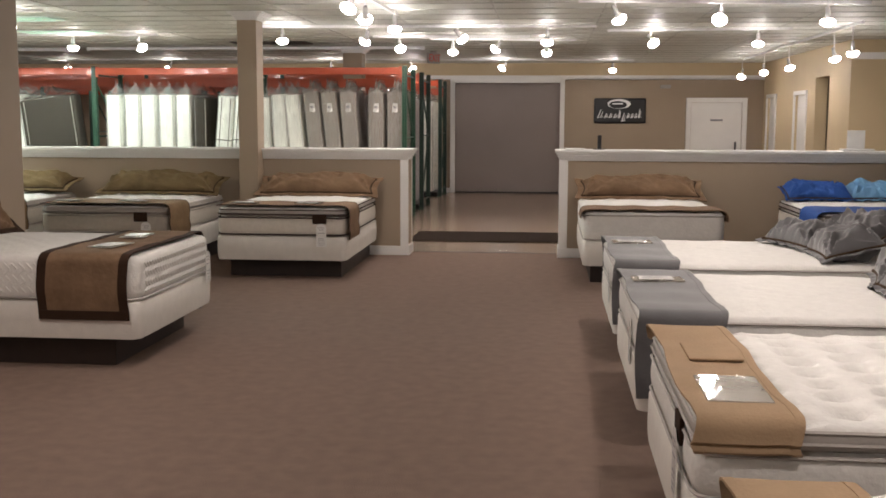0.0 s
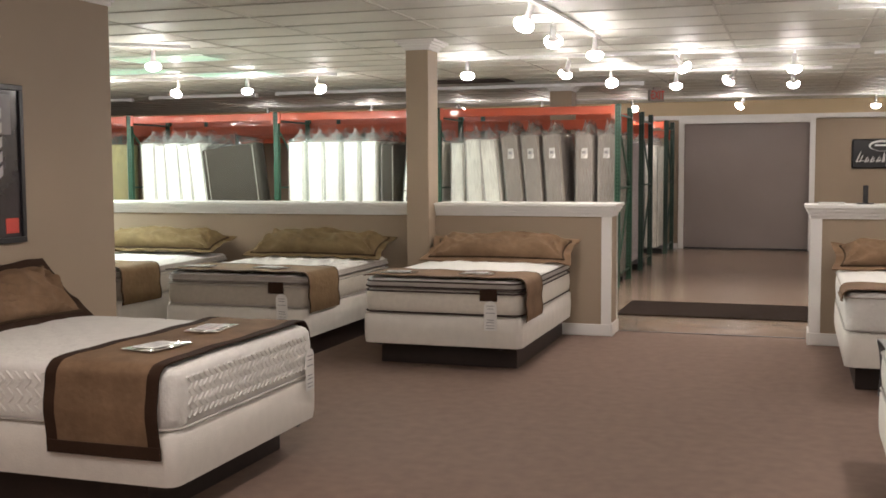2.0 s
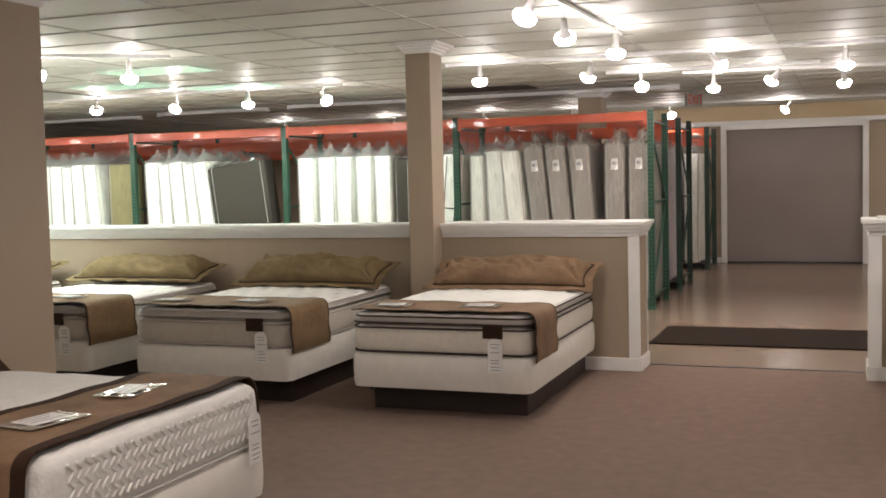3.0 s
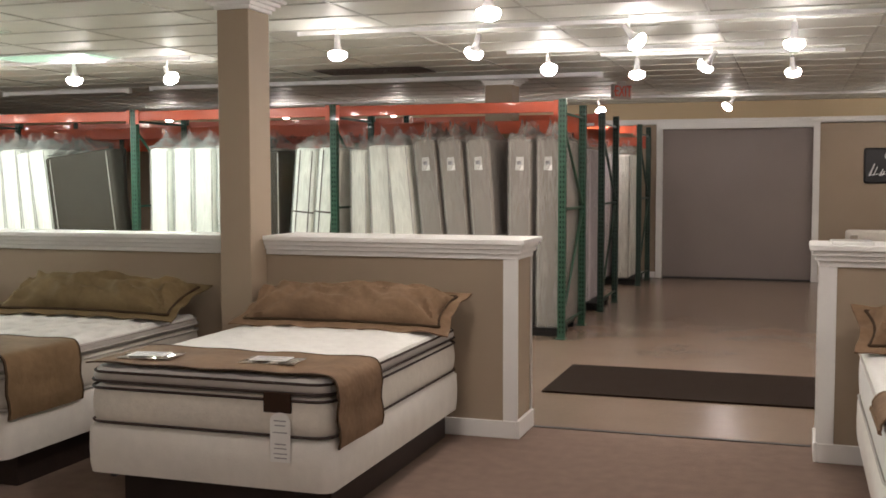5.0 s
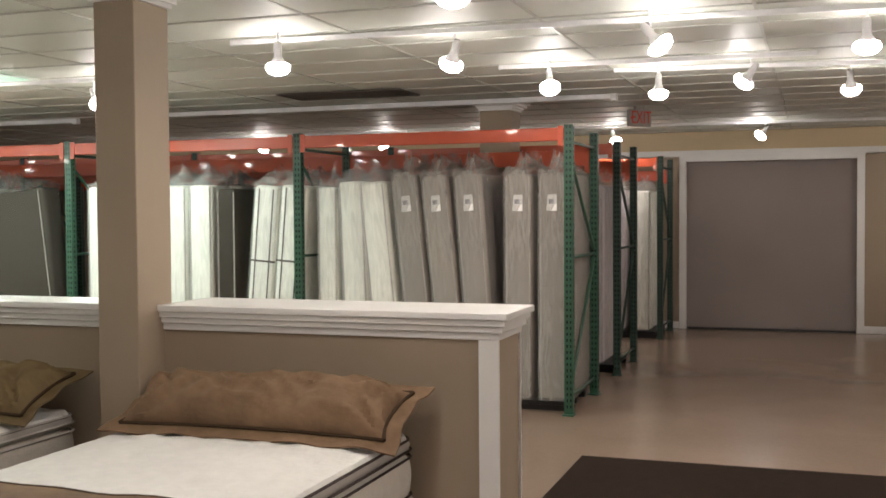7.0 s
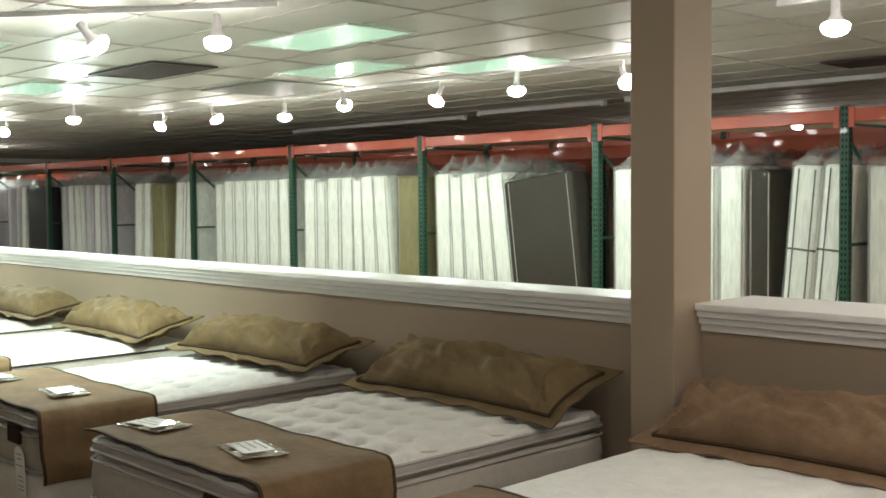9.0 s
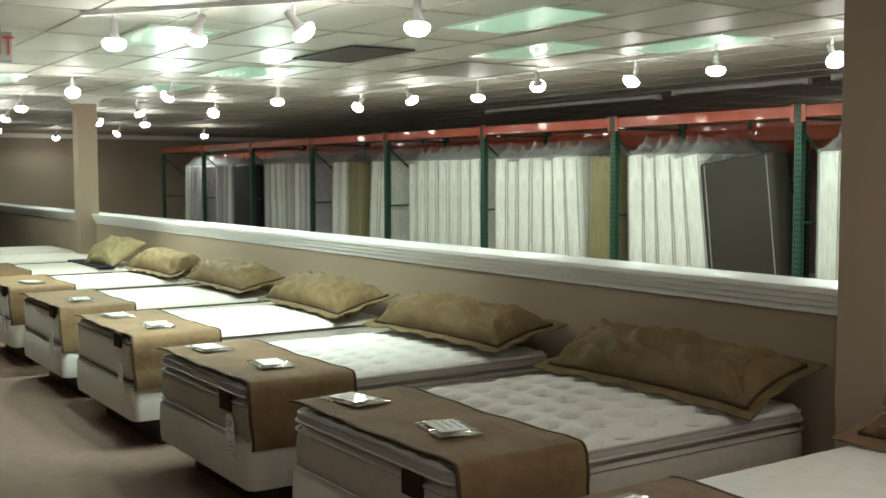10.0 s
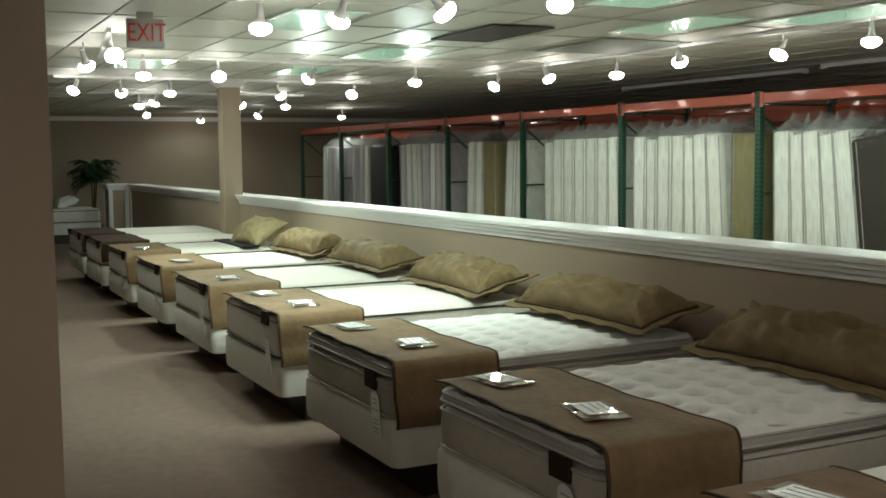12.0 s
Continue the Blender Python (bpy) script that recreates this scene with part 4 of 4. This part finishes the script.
def stand(kind, x, y=16.88, tilt=0.0):
    m = pose(x, y, 0.09 if abs(tilt) < 0.1 else 0.1, 0, tilt, 0)
    if kind not in used:
        used.add(kind)
        KINDS[kind].matrix_basis = m
        return KINDS[kind]
    return copy_thing(KINDS[kind], m)


STOCK = [
    (0, "g", -0.2, 0), (0, "g", -0.5, 0), (0, "g", -0.82, -3), (0, "g", -1.08, -4), (0, "g", -1.36, -4), (0, "w", -1.68, -4), (0, "w", -2.0, -1.5), (0, "v", -2.3, 0),
    (1, "s", -0.28, 3.5), (1, "s", -0.56, 3.5), (1, "k", -0.84, 0), (1, "w", -1.12, 0), (1, "w", -1.4, 0), (1, "w", -1.7, 0), (1, "w", -1.97, 0), (1, "w", -2.28, 0),
    (2, "d", -0.66, -5), (2, "w", -1.25, -5), (2, "v", -1.5, -4), (2, "w", -1.75, -3), (2, "v", -2.0, -2), (2, "w", -2.25, -1),
    (3, "o", -0.33, 0), (3, "w", -0.75, -3), (3, "w", -1.03, -2), (3, "v", -1.27, -1), (3, "w", -1.51, 0), (3, "w", -1.79, 0), (3, "v", -2.04, 0), (3, "w", -2.28, 0),
    (4, "w", -0.3, -1), (4, "w", -0.58, 0), (4, "w", -0.86, 0), (4, "w", -1.14, 0), (4, "w", -1.42, 0), (4, "w", -1.7, 0), (4, "v", -1.95, 0),
    (5, "w", -0.35, 3), (5, "w", -0.65, 3), (5, "o", -1.2, 0), (5, "w", -1.62, 2), (5, "w", -1.9, 2),
    (6, "l", -0.3, 0), (6, "l", -0.55, 0), (6, "w", -0.8, 1), (6, "l", -1.1, 0), (6, "w", -1.45, -2), (6, "w", -1.75, -1), (6, "l", -2.05, 0),
    (7, "b", -0.7, 0), (7, "w", -1.4, 2), (7, "l", -1.7, 3), (7, "l", -2.0, 0),
    (8, "l", -0.4, 4), (8, "l", -0.7, 3), (8, "l", -1.0, 3), (8, "w", -1.3, 2),
]
for bay, kind, off, tilt in STOCK:
    stand(kind, RX - BAY * bay + off, 16.9, tilt * 1.4)
for k in range(7):
    stand("lg"[k % 2] if k < 5 else "w", RX - 0.3 - k * 0.32, 19.2, 1.5 * math.sin(k))
for k in range(7):
    stand("wlw"[k % 3], RX - 0.3 - k * 0.32, 22.46, 1.5 * math.sin(k * 2))
for i in range(9):
    pal = thing("pallet", "dark low platform under the stood-up mattresses", "pallet", "platforms")
    xa, xb = RX - BAY * (i + 1) + 0.03, RX - BAY * i - 0.1
    part("deck", B(xa, xb, 16.95, 17.85, 0.05, 0.088, bevel=0.004), BLACK, pal)
    for y in (17.0, 17.4, 17.75):
        part("runner_board", B(xa, xb, y, y + 0.06, -0.004, 0.05), BLACK, pal)
for y in (19.25, 22.5):
    pal = thing("pallet", "dark low platform under the stood-up mattresses", "pallet", "platforms")
    part("deck", B(RX - 2.45, RX - 0.1, y, y + 0.9, 0.05, 0.088, bevel=0.004), BLACK, pal)
    for dy in (0.05, 0.42, 0.8):
        part("runner_board", B(RX - 2.45, RX - 0.1, y + dy, y + dy + 0.06, -0.004, 0.05), BLACK, pal)


# ---- ceiling things ----
def make_spot(stem=0.19, swing=0):
    """A track head: stem, tilted socket and reflector bulb with a glowing face."""
    sp = thing("track_spotlight", "white track spotlight with a lit flood bulb under the ceiling", "spotlight", "track spotlights")
    part("stem", rod(bmesh.new(), (0, 0, 0.06), (0, 0, stem), 0.008, seg=8), WHITE, sp)
    turn = pose(0, 0, 0.06, swing, 0, 0) @ pose(0, 0, -0.06)
    bm = lathe(bmesh.new(), [(0.012, 0.13), (0.022, 0.125), (0.025, 0.06), (0.028, 0.03), (0.042, 0.008), (0.058, -0.012)], 16)
    bm.transform(turn)
    part("socket", bm, LAMPGREY, sp, "", True)
    bm = lathe(bmesh.new(), [(0.064, -0.008), (0.076, -0.022), (0.075, -0.044), (0.058, -0.066), (0.03, -0.079), (0.006, -0.082)], 18)
    bm.transform(turn)
    part("bulb", bm, BULB, sp, "lit reflector flood bulb", True)
    return sp


SPOT_KINDS = [make_spot(0.19, 0), make_spot(0.19, 28), make_spot(0.19, -40), make_spot(0.35, 15)]
fresh = set()
# the added fill lamps get a spotlight head too
for k, (x, y, z, pw, colour, aim) in enumerate(ALL_SPOTS):
    i = 3 if z < 2.6 else k % 3
    m = pose(x, y, z, 0, 0, 50 * k)
    if i in fresh:
        copy_thing(SPOT_KINDS[i], m)
    else:
        fresh.add(i)
        SPOT_KINDS[i].matrix_basis = m


def track(x0, y0, x1, y1):
    tk = thing("light_track", "white lighting track under the ceiling", "lighting track", "lighting tracks")
    d = Vector((x1 - x0, y1 - y0, 0))
    a = math.degrees(math.atan2(d.y, d.x))
    part("rail", B(0, d.length, -0.018, 0.018, -0.032, 0, bevel=0.003), WHITE, tk)
    part("end_cap", B(-0.02, 0.0, -0.02, 0.02, -0.034, 0, bevel=0.003), WHITE, tk)
    tk.matrix_basis = pose(x0, y0, CEIL - 0.008, 0, 0, a)


for tr in ((-3.3, 14.2, 1.2, 14.4), (-2.0, 16.0, 0.3, 16.1), (-1.2, 16.5, 1.0, 16.8), (1.4, 15.1, 3.8, 14.9), (-1.27, 9.5, -1.2, 12.7), (0.9, 11.4, 3.9, 11.75),
        (-9.8, 21.8, -5.0, 21.75), (-4.4, 21.9, 2.3, 22.3), (-12.7, 15.2, -5.1, 15.45), (-7.35, 10.45, -5.2, 12.05), (-11.65, 11.2, -11.65, 14.1),
        (-11.8, 10.3, -9.4, 10.0), (-14.6, 10.2, -14.6, 14.5), (-17.7, 11.6, -17.8, 14.6), (-22.1, 12.5, -22.0, 17.2), (4.45, 14.0, 4.45, 22.3)):
    track(*tr)


def make_troffer():
    tf = thing("ceiling_troffer", "recessed fluorescent troffer with a dim greenish prismatic lens", "ceiling light", "troffers")
    bm = bmesh.new()
    for a in ((-0.6, 0.6, -0.3, -0.275), (-0.6, 0.6, 0.275, 0.3), (-0.6, -0.575, -0.275, 0.275), (0.575, 0.6, -0.275, 0.275)):
        box(bm, *a, -0.012, 0.0, bevel=0.002)
    part("frame", bm, REFLECTOR, tf)
    bm = bmesh.new()
    for k in range(22):
        y = -0.275 + 0.025 * k
        box(bm, -0.575, 0.575, y, y + 0.021, -0.008, 0.0, bevel=0.003)
    part("lens", bm, LENS, tf, "greenish prismatic lens")["kind"] = "stuff"
    return tf


tf0 = make_troffer()
tf0.matrix_basis = pose(-7.45, 14.3, CEIL - 0.009)
for x, y in ((-10.6, 12.95), (-8.3, 11.3), (-6.1, 13.1), (-6.4, 15.05), (-13.0, 12.9), (-12.6, 10.9)):
    copy_thing(tf0, pose(x, y, CEIL - 0.009))


def vent(x, y, w, d, label):
    vt = thing("ceiling_vent", label, "vent", "ceiling vents")
    bm = bmesh.new()
    for a in ((-w / 2, w / 2, -d / 2, -d / 2 + 0.03), (-w / 2, w / 2, d / 2 - 0.03, d / 2), (-w / 2, -w / 2 + 0.03, -d / 2 + 0.03, d / 2 - 0.03), (w / 2 - 0.03, w / 2, -d / 2 + 0.03, d / 2 - 0.03)):
        box(bm, *a, -0.014, 0.0, bevel=0.002)
    part("frame", bm, VENTDARK, vt)
    n = int((d - 0.06) / 0.04)
    for k in range(n):
        yy = -d / 2 + 0.03 + (d - 0.06) * (k + 0.5) / n
        part("slat", B(-w / 2 + 0.03, w / 2 - 0.03, yy - 0.014, yy + 0.014, -0.01, -0.004), VENTDARK, vt)
    part("backing", B(-w / 2 + 0.03, w / 2 - 0.03, -d / 2 + 0.03, d / 2 - 0.03, -0.003, 0.0), HOLE, vt)
    vt.matrix_basis = pose(x, y, CEIL - 0.009)


vent(-8.55, 13.1, 1.15, 0.6, "dark brown return-air grille in the ceiling")
vent(-3.9, 17.35, 1.25, 0.55, "dark return-air grille in the ceiling")
tagged(finish("ceiling_panel", B(-9.75, -8.5, 14.3, 15.3, CEIL - 0.02, CEIL - 0.009), GREYPANEL), "grey unlit access panel in the ceiling", "panel")
for x0, x1, y in ((-7.4, -1.54, 18.3), (-14.35, -10.5, 18.8), (-9.9, -7.9, 18.5)):
    st = thing("strip_light", "unlit white strip light batten under the ceiling", "ceiling light", "strip lights")
    part("batten", B(x0, x1, y - 0.03, y + 0.03, 2.79, CEIL - 0.009, bevel=0.006), WHITE, st)
    for x in (x0, x1):
        part("end_cap", B(x - 0.03, x + 0.03, y - 0.036, y + 0.036, 2.775, CEIL - 0.009, bevel=0.008), WHITE, st)


def letters(text, size, parent, material, m):
    cu = bpy.data.curves.new("letters", "FONT")
    cu.body, cu.size, cu.extrude, cu.align_x, cu.align_y = text, size, 0.002, "CENTER", "CENTER"
    tmp = bpy.data.objects.new("tmp", cu)
    scene.collection.objects.link(tmp)
    bpy.context.view_layer.update()
    me = bpy.data.meshes.new_from_object(tmp.evaluated_get(bpy.context.evaluated_depsgraph_get()))
    bpy.data.objects.remove(tmp)
    me.materials.clear()
    me.materials.append(material)
    ob = new("lettering", me)
    ob.parent = parent
    ob.matrix_basis = m
    return ob


def exit_sign(x, y, z, yaw, w=0.31, h=0.2):
    ex = thing("exit_sign", "white exit sign with red letters hung from the ceiling", "exit sign", "exit signs")
    part("housing", B(-w / 2, w / 2, -0.025, 0.025, -h, 0, bevel=0.008), EXITFACE, ex)
    part("canopy", B(-0.06, 0.06, -0.02, 0.02, 0, CEIL - 0.009 - z, bevel=0.002), EXITFACE, ex)
    letters("EXIT", 0.165, ex, RED, pose(0.008, -0.028, -h / 2, 90, 0, 0) @ Matrix.Diagonal((0.82, 1.15, 1, 1)))
    bm = bmesh.new()
    vs = [bm.verts.new((-w / 2 + a, -0.0275, -h / 2 + b)) for a, b in ((0.008, 0), (0.024, 0.018), (0.024, -0.018))]
    bm.faces.new(vs)
    ext = bmesh.ops.extrude_face_region(bm, geom=bm.faces[:])
    bmesh.ops.translate(bm, verts=[v for v in ext["geom"] if isinstance(v, bmesh.types.BMVert)], vec=(0, 0.003, 0))
    part("arrow", bm, RED, ex)
    ex.matrix_basis = pose(x, y, z, 0, 0, yaw)


exit_sign(-8.3, 10.07, 2.79, 80, 0.27, 0.21)
exit_sign(-1.5, 19.6, 2.8, 50, 0.3, 0.18)

# ---- signs, poster, small things ----
sg = thing("wall_sign", "black sign board with a white oval emblem and script strokes", "sign")
part("board", B(1.58, 2.7, 23.815, 23.85, 1.545, 2.09, bevel=0.03), BLACK, sg)
bm = bmesh.new()
for k in range(40):
    a0, a1 = 2 * math.pi * k / 40, 2 * math.pi * (k + 1) / 40
    wd = 0.25 + 0.2 * math.sin(a0 + 0.6)
    pts = []
    for a, f in ((a0, 1), (a1, 1), (a1, 1 - wd), (a0, 1 - wd)):
        pts.append(bm.verts.new((2.12 + 0.25 * f * math.cos(a), 23.812, 1.965 + 0.105 * f * math.sin(a))))
    bm.faces.new(pts)
box(bm, 1.97, 2.2, 23.811, 23.8135, 1.955, 1.985)
part("emblem", bm, WHITE, sg, "white oval emblem")
bm = bmesh.new()
xs = 1.66
for k, (w, h0, h1) in enumerate(((0.13, 1.66, 1.85), (0.08, 1.66, 1.76), (0.08, 1.66, 1.77), (0.09, 1.66, 1.76), (0.05, 1.66, 1.84), (0.09, 1.58, 1.77), (0.07, 1.66, 1.77), (0.07, 1.66, 1.77), (0.06, 1.66, 1.77), (0.05, 1.66, 1.86))):
    rod(bm, (xs, 23.812, h0), (xs + w * 0.6, 23.812, h1), 0.016, 0.008, 6)
    rod(bm, (xs + w * 0.45, 23.812, h0 + 0.005), (xs + w * 0.9, 23.812, h0 + (h1 - h0) * 0.75), 0.01, 0.006, 6)
    rod(bm, (xs, 23.812, h0 + 0.01), (xs + w, 23.812, h0 + 0.03), 0.008, 0.006, 6)
    xs += w + 0.018
part("script_strokes", bm, WHITE, sg, "white script strokes")

po = thing("poster", "black-framed photo poster of a mattress on the dividing wall", "poster")
PY0, PY1, PZ0, PZ1 = 7.05, 7.95, 1.17, 2.12
bm = bmesh.new()
for y0, y1, z0, z1 in ((PY0, PY1, PZ0, PZ0 + 0.035), (PY0, PY1, PZ1 - 0.035, PZ1), (PY0, PY0 + 0.035, PZ0 + 0.035, PZ1 - 0.035), (PY1 - 0.035, PY1, PZ0 + 0.035, PZ1 - 0.035)):
    box(bm, -3.9, -3.87, y0, y1, z0, z1, bevel=0.004)
part("frame", bm, BLACK, po)
part("print", B(-3.9, -3.885, PY0 + 0.035, PY1 - 0.035, PZ0 + 0.035, PZ1 - 0.035), PHOTO, po)
bm = bmesh.new()
for k in range(5):
    vs = [bm.verts.new((-3.882, PY0 + 0.1 + a, PZ0 + 0.2 + 0.085 * k + b)) for a, b in ((0, 0), (0.5, 0.12), (0.62, 0.21), (0.62, 0.27), (0.5, 0.19), (0, 0.06))]
    bm.faces.new(vs)
part("photo_mattress", bm, PHOTO2, po)
part("photo_backdrop", B(-3.8845, -3.8835, PY0 + 0.3, PY1 - 0.1, PZ1 - 0.3, PZ1 - 0.06), PHOTO3, po)
part("red_mark", B(-3.8845, -3.882, PY1 - 0.17, PY1 - 0.06, PZ0 + 0.06, PZ0 + 0.15), RED, po, "small red square")
part("print_bar", B(-3.8845, -3.882, PY0 + 0.1, PY1 - 0.25, PZ0 + 0.09, PZ0 + 0.11), WHITE, po)

st = thing("sign_holder", "slim black sign holder on the half wall cap", "sign holder")
part("plate", B(1.17, 1.215, 12.84, 12.86, 1.27, 1.43, bevel=0.004), BLACK, st)
part("foot", B(1.12, 1.26, 12.79, 12.91, 1.262, 1.272, bevel=0.003), BLACK, st)
fb = tagged(finish("folded_sheet", B(0.79, 1.02, 12.66, 12.92, 1.262, 1.28, bevel=0.006), CARD), "folded white sheet on the half wall cap", "paper")
wb = thing("leaflet_stand", "white leaflet stand on the half wall cap", "leaflet stand")
part("tray", B(3.95, 4.3, 12.72, 12.9, 1.262, 1.29, bevel=0.005), CARD, wb)
part("back", B(4.02, 4.22, 12.84, 12.86, 1.29, 1.5, bevel=0.004), CARD, wb)

# pale mattress on its side on a trolley by the back wall
so = thing("mattress_trolley", "pale beige wrapped mattress on its side on a black trolley", "trolley")
bm = B(1.3, 3.4, 22.75, 23.05, 0.36, 0.87, bevel=0.05)
part("mattress", bm, TICKING, so, "", True)
for x in (1.36, 3.3):
    part("leg", box(B(x - 0.06, x + 0.02, 22.7, 22.75, 0.02, 0.62, bevel=0.008), x - 0.06, x + 0.02, 22.6, 23.2, 0.1, 0.16, bevel=0.008), BLACK, so)
    for y in (22.66, 23.14):
        part("wheel", rod(bmesh.new(), (x - 0.04, y, 0.046), (x, y, 0.046), 0.05, seg=14), BLACK, so)
part("rail", B(1.3, 3.36, 22.72, 23.1, 0.3, 0.36, bevel=0.006), BLACK, so)
part("sleeve", B(1.36, 1.46, 22.742, 22.752, 0.72, 0.8, bevel=0.003), SLEEVE, so, "glossy clear sleeve")
tagged(finish("wall_speaker", B(3.0, 3.22, 23.78, 23.85, 2.3, 2.38, bevel=0.01), EXITFACE), "small off-white emergency lamp box on the back wall", "wall box")

# far corner: bed and palm
far_bed = copy_thing(bed_p, pose(-24.75, 10.2, 0))
p = make_pillow(0.8, 0.5, 0.24, QUILT, QUILT, "white pillow on the bed head", "pillows", 0.0, 60)
p.matrix_basis = lean(-24.7, 11.55, TOP + 0.1, 18)
pm = thing("potted_palm", "dark green potted palm in the corner", "plant")
part("pot", lathe(bmesh.new(), [(0.16, 0), (0.2, 0.3), (0.22, 0.32), (0.19, 0.33)], 16), POT, pm)
rnd = random.Random(5)
for k in range(3):
    part("cane", rod(bmesh.new(), (0.04 * k - 0.04, 0, 0.3), (0.12 * (k - 1), 0.05 * k, 1.3 + 0.16 * k), 0.022, 0.014, 7), BARK, pm)
for k in range(64):
    bm = bmesh.new()
    a, el = rnd.uniform(0, 6.28), rnd.uniform(0.3, 1.35)
    base = Vector((0.12 * (k % 3 - 1), 0.03, 1.3 + 0.16 * (k % 3)))
    ln = rnd.uniform(0.4, 0.62)
    pts = []
    for i in range(8):
        s = i / 7
        pts.append(base + Vector((math.cos(a) * ln * s, math.sin(a) * ln * s, ln * (math.sin(el) * s - 0.8 * s * s))))
    for p0, p1 in zip(pts, pts[1:]):
        rod(bm, p0, p1, 0.005, 0.004, 4)
    side = Vector((-math.sin(a), math.cos(a), 0))
    for i in range(1, 8):
        for sg2 in (-1, 1):
            for off in (0, 0.5):
                q = pts[i - 1].lerp(pts[i], off)
                tip = q + side * sg2 * 0.15 * (1 - 0.5 * i / 8) + (pts[i] - pts[i - 1]).normalized() * 0.07 - Vector((0, 0, 0.04))
                wv = (pts[i] - pts[i - 1]).normalized() * 0.028
                bm.faces.new([bm.verts.new(q - wv), bm.verts.new(q + wv), bm.verts.new(tip)])
    part("frond", bm, LEAF, pm)
pm.matrix_basis = pose(-25.2, 12.2, 0)
